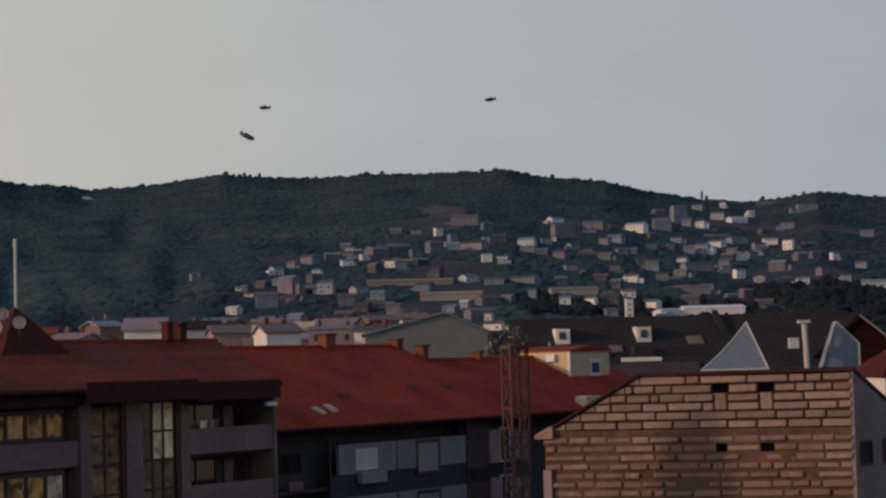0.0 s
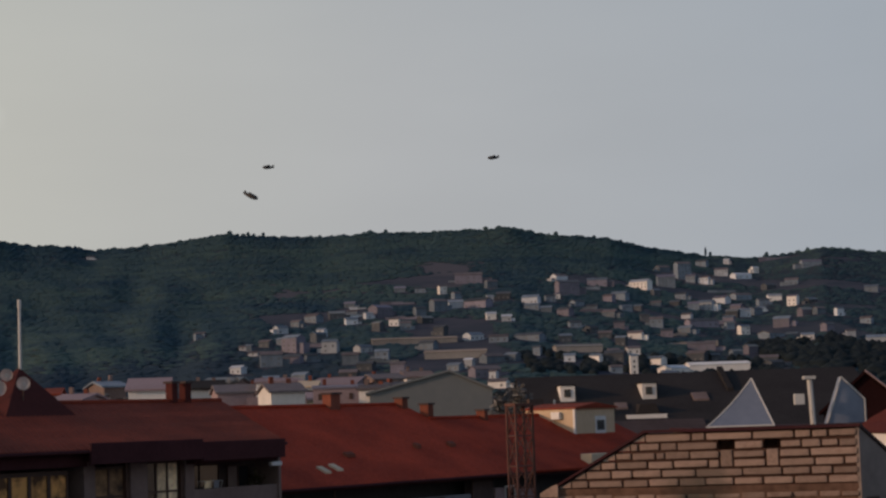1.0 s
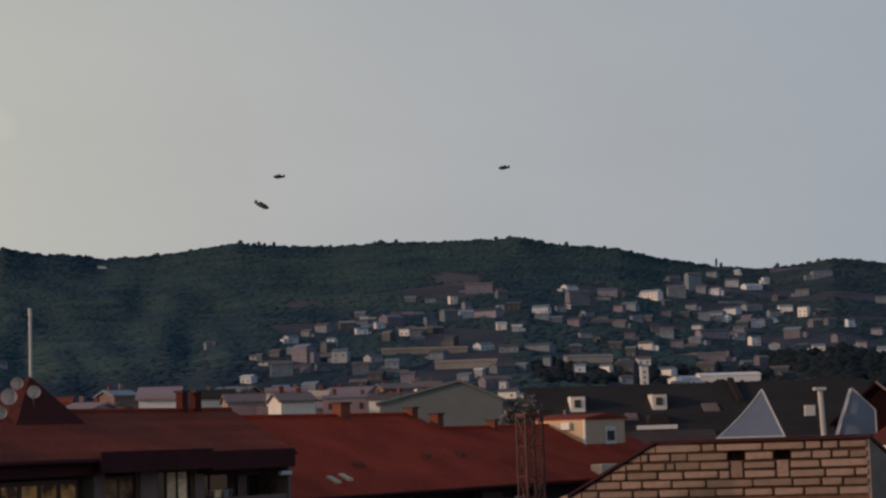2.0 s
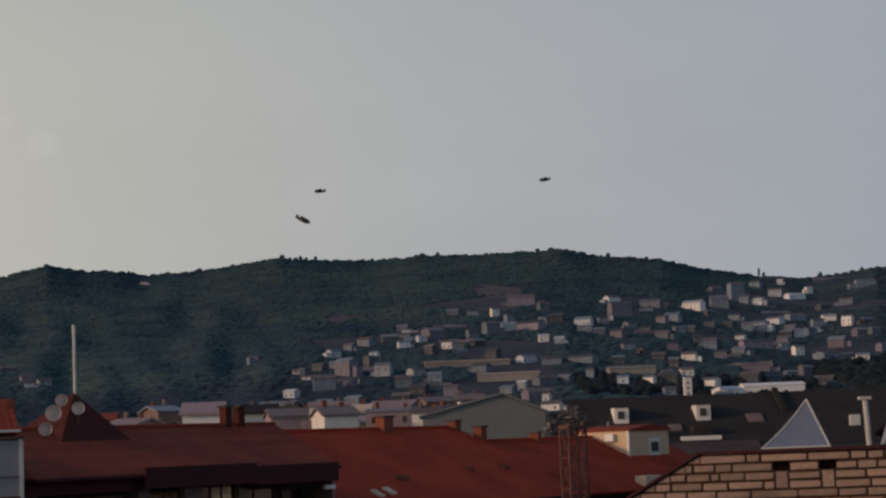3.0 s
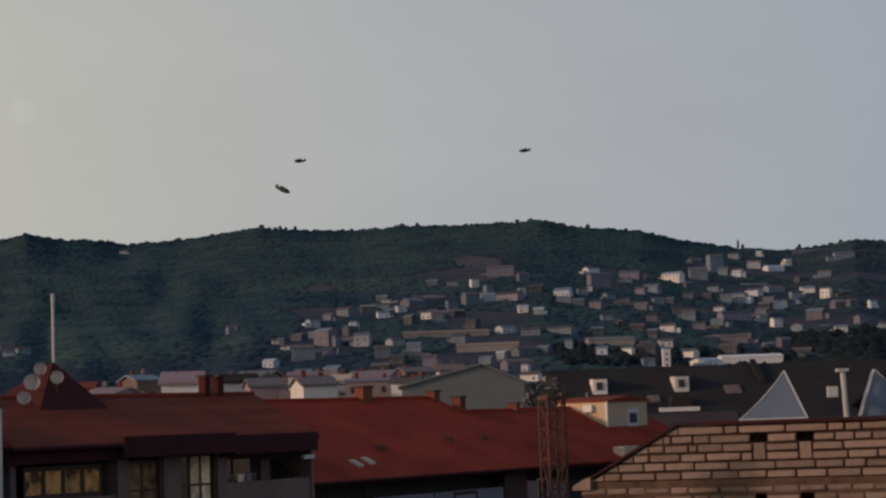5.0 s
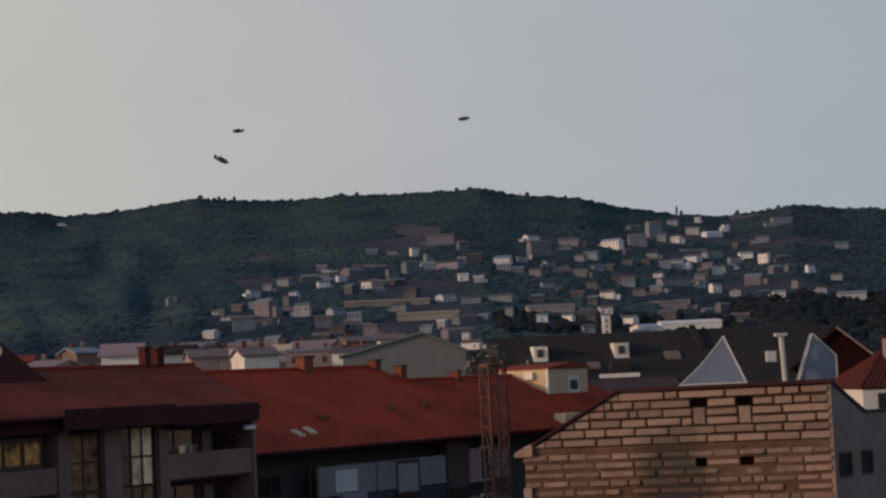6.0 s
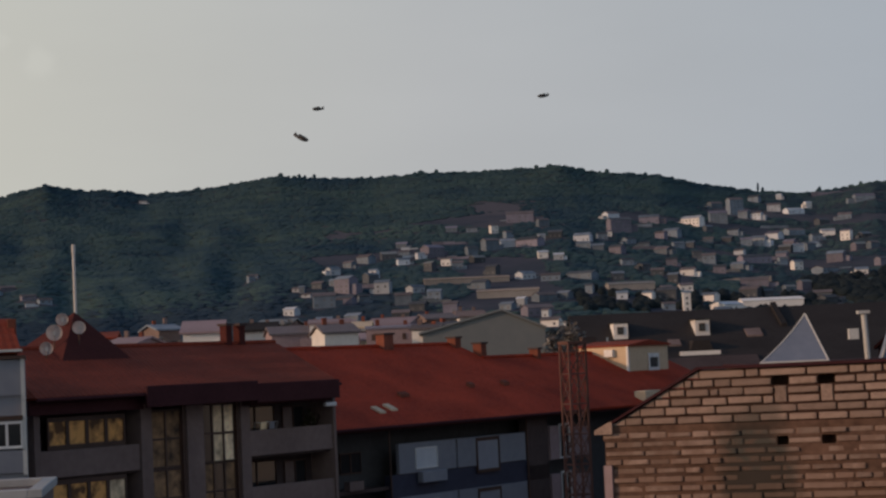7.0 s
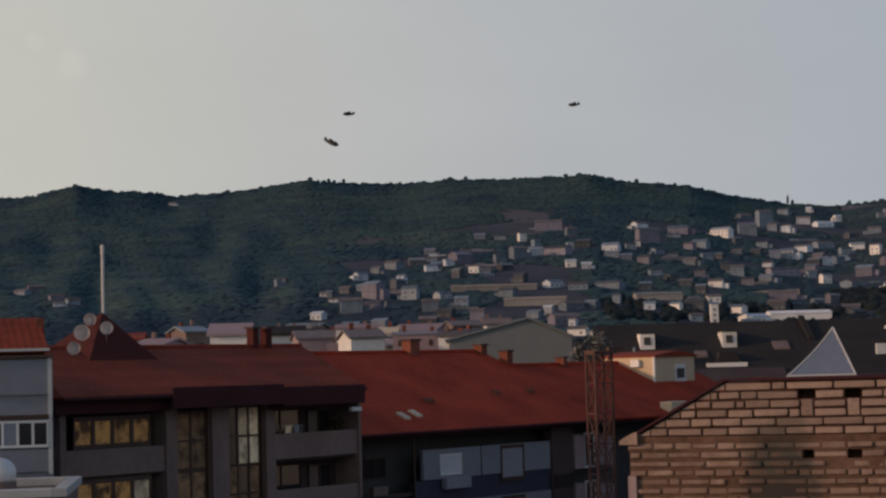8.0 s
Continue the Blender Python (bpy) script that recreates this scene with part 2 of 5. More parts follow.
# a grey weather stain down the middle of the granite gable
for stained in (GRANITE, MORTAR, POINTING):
    n, l = stained.node_tree.nodes, stained.node_tree.links
    spot = n.new("ShaderNodeNewGeometry")
    wander = n.new("ShaderNodeTexNoise")
    wander.inputs["Scale"].default_value = 1.1
    l.new(spot.outputs["Position"], wander.inputs["Vector"])
    push = n.new("ShaderNodeVectorMath")
    push.operation = "MULTIPLY_ADD"
    push.inputs[1].default_value = (1.6, 0, 1.6)
    l.new(wander.outputs["Color"], push.inputs[0])
    l.new(spot.outputs["Position"], push.inputs[2])
    shape = n.new("ShaderNodeVectorMath")
    shape.operation = "SUBTRACT"
    shape.inputs[1].default_value = (10.38, 61.2, 14.85)
    l.new(push.outputs[0], shape.inputs[0])
    squash = n.new("ShaderNodeVectorMath")
    squash.operation = "MULTIPLY"
    squash.inputs[1].default_value = (0.7, 0.0, 0.42)
    l.new(shape.outputs[0], squash.inputs[0])
    far = n.new("ShaderNodeVectorMath")
    far.operation = "LENGTH"
    l.new(squash.outputs[0], far.inputs[0])
    fade = n.new("ShaderNodeMapRange")
    fade.inputs["From Min"].default_value, fade.inputs["From Max"].default_value = 0.55, 1.05
    fade.inputs["To Min"].default_value, fade.inputs["To Max"].default_value = 0.95, 0.0
    l.new(far.outputs["Value"], fade.inputs["Value"])
    soil = n.new("ShaderNodeMix")
    soil.data_type = "RGBA"
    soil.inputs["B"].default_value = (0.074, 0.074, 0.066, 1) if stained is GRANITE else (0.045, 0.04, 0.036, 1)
    bsdf = n["Principled BSDF"]
    l.new(bsdf.inputs["Base Color"].links[0].from_socket, soil.inputs["A"])
    l.new(fade.outputs[0], soil.inputs["Factor"])
    l.new(soil.outputs["Result"], bsdf.inputs["Base Color"])
    if stained is not GRANITE:
        continue
    # brown mortar smeared over the lower courses
    blot = n.new("ShaderNodeTexNoise")
    blot.inputs["Scale"].default_value, blot.inputs["Detail"].default_value = 1.7, 5
    l.new(spot.outputs["Position"], blot.inputs["Vector"])
    depth = n.new("ShaderNodeSeparateXYZ")
    l.new(spot.outputs["Position"], depth.inputs[0])
    lower = n.new("ShaderNodeMapRange")
    lower.inputs["From Min"].default_value, lower.inputs["From Max"].default_value = 16.1, 14.2
    lower.inputs["To Min"].default_value, lower.inputs["To Max"].default_value = 0.62, 0.36
    l.new(depth.outputs["Z"], lower.inputs["Value"])
    over = n.new("ShaderNodeMath")
    over.operation = "SUBTRACT"
    l.new(blot.outputs["Fac"], over.inputs[0])
    l.new(lower.outputs[0], over.inputs[1])
    cover = n.new("ShaderNodeMapRange")
    cover.inputs["From Min"].default_value, cover.inputs["From Max"].default_value = 0.0, 0.12
    cover.inputs["To Max"].default_value = 0.5
    l.new(over.outputs[0], cover.inputs["Value"])
    smear = n.new("ShaderNodeMix")
    smear.data_type = "RGBA"
    smear.inputs["B"].default_value = (0.165, 0.1, 0.075, 1)
    l.new(cover.outputs[0], smear.inputs["Factor"])
    l.new(soil.outputs["Result"], smear.inputs["A"])
    l.new(smear.outputs["Result"], bsdf.inputs["Base Color"])

# bare rose-brown soil in the clearings below the ridge, blued by the same painted haze
n, l = HAZED_LAND.node_tree.nodes, HAZED_LAND.node_tree.links
bsdf = n["Principled BSDF"]
spot = n.new("ShaderNodeNewGeometry")
wander = n.new("ShaderNodeTexNoise")
wander.inputs["Scale"].default_value, wander.inputs["Detail"].default_value = 0.03, 4
l.new(spot.outputs["Position"], wander.inputs["Vector"])
push = n.new("ShaderNodeVectorMath")
push.operation = "MULTIPLY_ADD"
push.inputs[1].default_value = (70, 110, 0)
l.new(wander.outputs["Color"], push.inputs[0])
l.new(spot.outputs["Position"], push.inputs[2])
for bare in ((90, 1905, 0), (330, 1975, 0), (-53, 1700, 0), (104, 1655, 0)):
    shape = n.new("ShaderNodeVectorMath")
    shape.operation = "SUBTRACT"
    shape.inputs[1].default_value = bare
    l.new(push.outputs[0], shape.inputs[0])
    squash = n.new("ShaderNodeVectorMath")
    squash.operation = "MULTIPLY"
    squash.inputs[1].default_value = (1 / 60, 1 / 110, 0)
    l.new(shape.outputs[0], squash.inputs[0])
    far = n.new("ShaderNodeVectorMath")
    far.operation = "LENGTH"
    l.new(squash.outputs[0], far.inputs[0])
    fade = n.new("ShaderNodeMapRange")
    fade.inputs["From Min"].default_value, fade.inputs["From Max"].default_value = 0.5, 1.2
    fade.inputs["To Min"].default_value, fade.inputs["To Max"].default_value = 1.0, 0.0
    l.new(far.outputs["Value"], fade.inputs["Value"])
    soil = n.new("ShaderNodeMix")
    soil.data_type = "RGBA"
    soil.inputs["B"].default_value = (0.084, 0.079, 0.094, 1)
    l.new(bsdf.inputs["Base Color"].links[0].from_socket, soil.inputs["A"])
    l.new(fade.outputs[0], soil.inputs["Factor"])
    l.new(soil.outputs["Result"], bsdf.inputs["Base Color"])

GLASS = bpy.data.materials.new("window_glass")
GLASS.use_nodes = True
g = GLASS.node_tree.nodes["Principled BSDF"]
g.inputs["Base Color"].default_value = (0.02, 0.022, 0.026, 1)
g.inputs["Roughness"].default_value = 0.12


# ---- building blocks ----
def thing(name, label, category, m=None, group="", kind=""):
    ob = new(name)
    ob.empty_display_size = 0.3
    ob.matrix_world = m if m is not None else Matrix()
    return tagged(ob, label, category, group, kind)


def part(name, bm, material, parent=None, label=""):
    data = bpy.data.meshes.new(name)
    bm.normal_update()
    bm.to_mesh(data)
    bm.free()
    data.materials.append(material)
    ob = new(name, data)
    ob.parent = parent
    if label:
        ob["label"] = label
    return ob


def box(bm, x0, y0, z0, x1, y1, z1, bevel=0.0):
    c = bmesh.ops.create_cube(bm, size=1)["verts"]
    bmesh.ops.scale(bm, vec=(x1 - x0, y1 - y0, z1 - z0), verts=c)
    bmesh.ops.translate(bm, vec=((x0 + x1) / 2, (y0 + y1) / 2, (z0 + z1) / 2), verts=c)
    if bevel:
        edges = {e for v in c for e in v.link_edges}
        bmesh.ops.bevel(bm, geom=list(edges), offset=bevel, segments=1, affect="EDGES")
    return bm


def block(name, material, parent, x0, y0, z0, x1, y1, z1, label="", bevel=0.0):
    return part(name, box(bmesh.new(), x0, y0, z0, x1, y1, z1, bevel), material, parent, label)


def prism(bm, outline, way):
    """A solid from a flat outline of places, pushed along way."""
    a = [bm.verts.new(p) for p in outline]
    b = [bm.verts.new(Vector(p) + Vector(way)) for p in outline]
    bm.faces.new(a), bm.faces.new(list(reversed(b)))
    for i in range(len(a)):
        j = (i + 1) % len(a)
        bm.faces.new((a[j], a[i], b[i], b[j]))
    bmesh.ops.recalc_face_normals(bm, faces=bm.faces)
    return bm


def rod(bm, a, b, r, sides=6):
    a, b = Vector(a), Vector(b)
    m = Matrix.Translation((a + b) / 2) @ (b - a).to_track_quat("Z", "Y").to_matrix().to_4x4()
    bmesh.ops.create_cone(bm, cap_ends=True, segments=sides, radius1=r, radius2=r, depth=(b - a).length, matrix=m)
    return bm


def tiled_slope(bm, a0, a1, b0, b1, pitch=0.3, swell=0.03, thick=0.12):
    """A slope of rounded tile rows that run from the eave a0-a1 up to b0-b1."""
    a0, a1, b0, b1 = (Vector(p) for p in (a0, a1, b0, b1))
    up = (a1 - a0).cross(b0 - a0)
    if up.length < 1e-6:
        up = (a1 - a0).cross(b1 - a0)
    up.normalize()
    if up.z < 0:
        up.negate()
    n = max(2, int((a1 - a0).length / pitch)) * 4
    rows = 8
    grid = []
    for i in range(n + 1):
        s = i / n
        lift = up * (swell * (0.5 + 0.5 * math.cos(i * math.pi / 2)))
        foot, head = a0.lerp(a1, s), b0.lerp(b1, s)
        grid.append([bm.verts.new(foot.lerp(head, k / rows) + lift + up * (0.03 * (k % 2))) for k in range(rows + 1)])
    for i in range(n):
        for k in range(rows):
            bm.faces.new((grid[i][k], grid[i + 1][k], grid[i + 1][k + 1], grid[i][k + 1]))
    under = [bm.verts.new(p - up * thick) for p in (a0, a1, b1, b0)]
    bm.faces.new(list(reversed(under)))
    bm.faces.new((under[0], under[1], *[grid[i][0] for i in range(n, -1, -1)]))
    bmesh.ops.recalc_face_normals(bm, faces=bm.faces)
    return bm


def window(parent, x0, z0, x1, z1, y, bars=1, frame_mat=FRAME, fill=GLASS, name="window", t=0.07, rails=0):
    """A window in a wall that faces -y: frame, bars, and a pane behind each bay."""
    w = part(name, box(bmesh.new(), x0, y, z0, x1, y + 0.08, z0 + t), frame_mat, parent)
    block("frame", frame_mat, w, x0, y, z1 - t, x1, y + 0.08, z1)
    for i in range(bars + 1):
        u = x0 + (x1 - x0) * i / bars
        block("frame", frame_mat, w, max(x0, u - t / 2), y - 0.01, z0 + t, min(x1, u + t / 2), y + 0.08, z1 - t)
    for k in range(rails):
        v = z0 + (z1 - z0) * (k + 1) / (rails + 1)
        block("rail", frame_mat, w, x0, y - 0.02, v - t / 2, x1, y + 0.07, v + t / 2)
    for i in range(bars):
        a, b = x0 + (x1 - x0) * i / bars, x0 + (x1 - x0) * (i + 1) / bars
        block("pane", fill if not isinstance(fill, (list, tuple)) else fill[i % len(fill)], w, a + t / 2, y + 0.045, z0 + t, b - t / 2, y + 0.06, z1 - t)
    return w


def chimney(parent, x, y, z0, z1, w=0.7, d=0.6, mat=BRICK, cap=True):
    c = block("chimney", mat, parent, x - w / 2, y - d / 2, z0, x + w / 2, y + d / 2, z1, bevel=0.02)
    if cap:
        block("cap", RENDER_DARK, c, x - w / 2 - 0.08, y - d / 2 - 0.08, z1, x + w / 2 + 0.08, y + d / 2 + 0.08, z1 + 0.12)
    return c


# ---- land: one sheet from under the town, up the hill and on to the horizon ----
RIDGE = ((-40, 150), (-25, 205), (-17, 222), (-12.97, 231.7), (-12.32, 237.6), (-11.67, 244.8), (-10.77, 237.3), (-9.71, 236.1), (-8.72, 230.3),
         (-7.22, 233.6), (-5.88, 241.8), (-4.86, 246.3), (-3.35, 242.2), (-2.0, 240.0), (-0.64, 243.2), (1.22, 242.4),
         (2.75, 243.2), (3.63, 244.8), (4.6, 235.5), (6.6, 226.5), (7.75, 213.9), (9.4, 201.6), (10.95, 195.9),
         (12.01, 200.5), (12.78, 205.3), (14.16, 198.1), (15.53, 193.5), (19, 188), (28, 160), (45, 110))
FOOT, CREST = 630.0, 2250.0


def land_height(turn, r):
    """Height of the land at a bearing in degrees and a distance."""
    at, tops = [k[0] for k in RIDGE], [k[1] - 2.4 for k in RIDGE]
    s = np.clip((r - FOOT) / (CREST - FOOT), 0, 1)
    # the ridge's knolls die out down the slope
    crisp = np.interp(turn, at, tops)
    eased = sum(np.interp(turn + k * 0.45, at, tops) for k in range(-6, 7)) / 13
    ease = np.maximum(np.clip((-2.5 - turn) / 2, 0, 1) * np.clip((0.97 - s) / 0.3, 0, 1),
                      np.clip(1 - np.abs(turn - 3.6) / 2.2, 0, 1) * np.clip((0.97 - s) / 0.12, 0, 1) * np.clip((s - 0.55) / 0.15, 0, 1))
    top = (crisp + (eased - crisp) * ease) * np.clip((75 - np.abs(turn)) / 30, 0, 1)
    rise = top * (0.6 * s + 0.4 * s ** 1.8)
    # spurs and gullies that run slantwise down the wooded flank, gentle below the village
    flank = np.clip((-2.5 - turn) / 3, 0, 1) * np.clip((30 + turn) / 8, 0, 1) * 4 * s * (1 - s)
    bend = turn / 4.6 - 2.3 * s + 0.25 * np.sin(turn * 1.3 + 5 * s)
    rise = rise + flank * (1.5 * np.sin(2 * np.pi * bend) + 0.5 * np.sin(2 * np.pi * (turn / 1.7 + 2.9 * s) + 1.2))
    return rise * np.clip(1 - (r - CREST) / 1500, 0, 1) ** 0.7


def land_at(x, y):
    return float(land_height(math.degrees(math.atan2(x, y)), math.hypot(x, y)))


turns = np.concatenate([np.arange(-180, -20, 5), np.arange(-20, 20, 0.25), np.arange(20, 180, 5)])
reach = np.concatenate([[1.0, 60, 200, 400], np.arange(FOOT, CREST, 30), np.arange(CREST, 3900, 90), [4300, 4900]])
TT, RR = np.meshgrid(turns, reach, indexing="ij")
ZZ = land_height(TT, RR)
verts = np.stack([RR * np.sin(np.radians(TT)), RR * np.cos(np.radians(TT)), ZZ], -1).reshape(-1, 3)
n_r, n_t = len(reach), len(turns)
quads = [(i * n_r + k, i * n_r + k + 1, ((i + 1) % n_t) * n_r + k + 1, ((i + 1) % n_t) * n_r + k) for i in range(n_t) for k in range(n_r - 1)]
verts = np.concatenate([verts, [[0, 0, 0]]])
quads += [(n_r * n_t, i * n_r, ((i + 1) % n_t) * n_r) for i in range(n_t)]
data = bpy.data.meshes.new("ground")
data.from_pydata(verts.tolist(), [], quads)
data.materials.append(HAZED_LAND)
data.update()
for f in data.polygons:
    f.use_smooth = True
ground = tagged(new("ground", data), "dry green and brown hillside rising behind the town", "ground", kind="structure")

# ---- the building that the view is taken from ----
own = thing("viewpoint_building", "plain rendered building with a flat roof terrace", "building", pose(0, -7, 0), kind="structure")
block("wall", RENDER_GREY, own, -9, -6, 0, 9, 7.6, 16.3)
block("roof", RENDER_GREY, own, -9.2, -6.2, 16.3, 9.2, 7.8, 16.42)

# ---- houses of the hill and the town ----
WALLS = {"w": HAZED_WHITE, "g": HAZED_GREY, "t": HAZED_ROSE}
chance = random.Random(7)


def house(name, x, y, w, h, d, turn, wall, roof, label, category="house", group="", z=None, pitch=0.4, floors=None, bays=None, over=0.4):
    """A gabled house: walls, two roof slopes, windows on its front."""
    z = land_at(x, y) - 0.6 if z is None else z
    home = thing(name, label, category, pose(x, y, z, 0, 0, turn), group)
    top = h
    eave = h - min(h * 0.3, d * 0.5 * pitch)
    bm = bmesh.new()
    prism(bm, [(-w / 2, -d / 2, -2), (-w / 2, -d / 2, eave), (-w / 2, 0, top - 0.05), (-w / 2, d / 2, eave), (-w / 2, d / 2, -2)], (w, 0, 0))
    part("wall", bm, wall, home)
    for side in (-1, 1):
        bm = bmesh.new()
        rise = (top - eave) / (d / 2)
        prism(bm, [(-w / 2 - over, side * (d / 2 + over), eave - over * rise + 0.02), (-w / 2 - over, 0, top + 0.02), (-w / 2 - over, 0, top + 0.25),
                   (-w / 2 - over, side * (d / 2 + over), eave - over * rise + 0.25)], (w + 2 * over, 0, 0))
        part("roof", bm, roof, home)
    floors = floors or max(1, int(eave / 2.9))
    bays = max(1, min(5, int(w / 3.2))) if bays is None else bays
    for k in range(floors):
        for i in range(bays):
            u = -w / 2 + w * (i + 0.5) / bays
            v = 1.0 + k * 2.9
            if v + 1.3 < eave + 0.4 and chance.random() < 0.7:
                win = block("window", FRAME if z == 0 else HAZED_PANE, home, u - 0.6, -d / 2 - 0.05, v, u + 0.6, -d / 2 + 0.02, min(v + 1.3, eave - 0.1))
                block("pane", GLASS if z == 0 else HAZED_PANE, win, u - 0.5, -d / 2 - 0.07, v + 0.1, u + 0.5, -d / 2 - 0.052, min(v + 1.2, eave - 0.2))
    if group == "town houses" and roof is not CLADDING:
        for u in (-0.3, 0.22):
            if chance.random() < 0.6:
                v = chance.uniform(0.5, 1.1)
                block("chimney", chance.choice((BRICK, RENDER_GREY)), home, u * w - 0.22, -0.3, top - 0.3, u * w + 0.22, 0.3, top + v)
    if group == "houses of the hill" and chance.random() < 0.45:
        side, low = chance.choice((-1, 1)), eave * chance.uniform(0.45, 0.75)
        x0 = side * w / 2 if side > 0 else -w / 2 - w * 0.35
        ext = block("annex", wall, home, x0, -d * 0.3, -2, x0 + w * 0.35, d * 0.4, low)
        block("roof", roof, ext, x0 - 0.2, -d * 0.3 - 0.3, low, x0 + w * 0.35 + 0.2, d * 0.4 + 0.3, low + 0.2)
    return home


HAMLETS = {}
HAMLETS["upper_hamlet"] = ("wgggwtgwwwggwtwggwgg", (
    (-76, 1313, 7.8, 4.9), (-67, 1368, 7.4, 4.2), (-71, 1233, 5.0, 4.0), (-70, 1108, 12.0, 7.6), (-86, 1072, 7.0, 4.0),
    (-61, 1188, 11.0, 9.6), (-48, 1129, 6.1, 4.2), (-47, 1289, 5.6, 5.6), (-38, 1184, 9.0, 7.3), (-29, 1375, 8.2, 4.3),
    (-32, 1510, 8.2, 4.0), (-29, 1440, 7.8, 4.0), (-17, 1410, 5.7, 4.0), (-8, 1420, 13.5, 7.9), (-18, 1175, 8.9, 4.0),
    (-24, 1105, 9.0, 6.1), (-6, 1115, 7.6, 6.2), (2, 1350, 6.6, 5.0), (-131, 1298, 4.2, 4.0), (-89, 1197, 3.3, 4.0),
))
HAMLETS["middle_hamlet"] = ("ggwggwttgwwwwgwtwwgg", (
    (8, 1630, 8.8, 4.0), (25, 1620, 8.8, 4.0), (43, 1599, 6.1, 6.4), (21, 1420, 7.7, 6.1), (36, 1455, 11.0, 8.1),
    (49, 1474, 12.0, 5.5), (67, 1468, 18.3, 6.4), (69, 1689, 22.9, 8.4), (86, 1638, 8.9, 6.1), (78, 1508, 4.9, 4.7),
    (71, 1368, 6.7, 4.7), (81, 1348, 6.6, 4.0), (110, 1501, 12.2, 6.0), (117, 1445, 7.9, 4.0), (152, 1723, 11.7, 6.4),
    (148, 1603, 17.4, 11.0), (136, 1564, 4.3, 4.0), (52, 1229, 10.0, 4.2), (67, 1208, 11.5, 4.0), (88, 1222, 16.6, 4.0),
))
HAMLETS["valley_hamlet"] = ("wtwwwwgwwwwwggggggg", (
    (42, 1054, 4.6, 5.2), (48, 1009, 13.7, 5.0), (52, 994, 3.8, 4.0), (52, 949, 8.8, 4.0), (101, 1095, 6.0, 4.0),
    (116, 1094, 6.0, 4.0), (130, 1128, 6.1, 4.2), (161, 1265, 9.0, 4.7), (145, 1156, 7.6, 4.0), (129, 1027, 3.9, 9.6),
    (151, 1095, 8.4, 4.4), (152, 1039, 13.1, 4.2), (190, 1372, 9.0, 6.9), (163, 1421, 10.1, 4.4), (127, 1329, 8.0, 4.0),
    (154, 1467, 8.0, 4.1), (85, 1127, 4.3, 4.9), (182, 1484, 8.1, 4.2), (68, 1088, 7.1, 4.0),
))
HAMLETS["east_hamlet"] = ("tgwggggwgwwwwggggwww", (
    (184, 1700, 16.7, 6.3), (190, 1584, 12.1, 5.9), (226, 1725, 17.0, 7.5), (279, 1955, 11.8, 5.5), (257, 1782, 15.6, 10.0),
    (290, 1893, 13.5, 15.4), (341, 2082, 11.4, 6.5), (306, 1860, 10.2, 7.0), (294, 1862, 9.2, 7.0), (342, 1970, 13.0, 7.4),
    (357, 1942, 18.2, 4.9), (385, 2013, 6.7, 6.3), (376, 2127, 5.9, 5.3), (381, 1810, 12.0, 5.7), (439, 1987, 19.8, 6.3),
    (217, 1565, 7.7, 4.0), (247, 1561, 8.6, 5.9), (259, 1569, 12.1, 7.4), (227, 1468, 7.2, 4.1), (285, 1646, 11.8, 5.7),
))
HAMLETS["far_east_hamlet"] = ("gtwwwwtwttgwtwwwgtgg", (
    (310, 1692, 15.8, 4.8), (279, 1540, 8.5, 6.8), (279, 1509, 8.3, 5.7), (301, 1556, 6.9, 4.0), (333, 1657, 11.0, 5.2),
    (333, 1580, 7.9, 8.0), (228, 1407, 21.6, 5.3), (247, 1343, 6.7, 5.9), (254, 1438, 7.9, 5.4), (284, 1386, 11.5, 7.0),
    (259, 1305, 14.4, 4.0), (272, 1251, 7.6, 4.0), (196, 1214, 16.7, 4.6), (337, 1436, 5.6, 5.5), (300, 1249, 5.6, 4.8),
    (310, 1211, 16.9, 4.6), (342, 1373, 7.7, 4.4), (297, 1302, 7.2, 5.0), (327, 1459, 7.3, 4.6), (426, 1687, 11.3, 5.4),
))


homes = []
for hamlet, (kinds, rows) in HAMLETS.items():
    for kind, (x, y, w, h) in zip(kinds, rows):
        w, h = w * 1.05, h * 1.1 + 0.6
        roof = chance.choice((HAZED_TILE, HAZED_TILE, HAZED_DARK, HAZED_ROSE, HAZED_GREY)) if kind != "w" else chance.choice((HAZED_TILE, HAZED_WHITE, HAZED_GREY, HAZED_ROSE))
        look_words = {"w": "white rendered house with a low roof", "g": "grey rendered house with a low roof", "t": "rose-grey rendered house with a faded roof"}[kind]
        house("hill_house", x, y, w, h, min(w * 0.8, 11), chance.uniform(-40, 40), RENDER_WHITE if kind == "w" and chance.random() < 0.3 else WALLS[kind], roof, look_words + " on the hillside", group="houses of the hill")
        homes.append((x, y, w))
house("hill_house", -330, 2120, 8, 4, 7, 10, RENDER_WHITE, HAZED_TILE, "lone pale house below the ridge in the woods", group="houses of the hill")
homes.append((-330, 2120, 16))
for x, y, w, h, kind in ((-296, 1260, 9, 4.2, "g"), (-295, 1292, 10, 4.5, "t"), (-247, 1183, 8, 4.0, "g"), (-263, 1210, 9, 3.6, "t"), (-252, 1165, 6, 3.6, "w"),
                         (-130, 1310, 6, 4.0, "g"), (-93, 1206, 5, 3.4, "w"), (-84, 1171, 6, 3.2, "w")):
    house("hill_house", x, y, w, h, w * 0.8, chance.uniform(-30, 30), WALLS[kind], HAZED_TILE, "small dull house at the foot of the wooded slope", group="houses of the hill")
    homes.append((x, y, w))
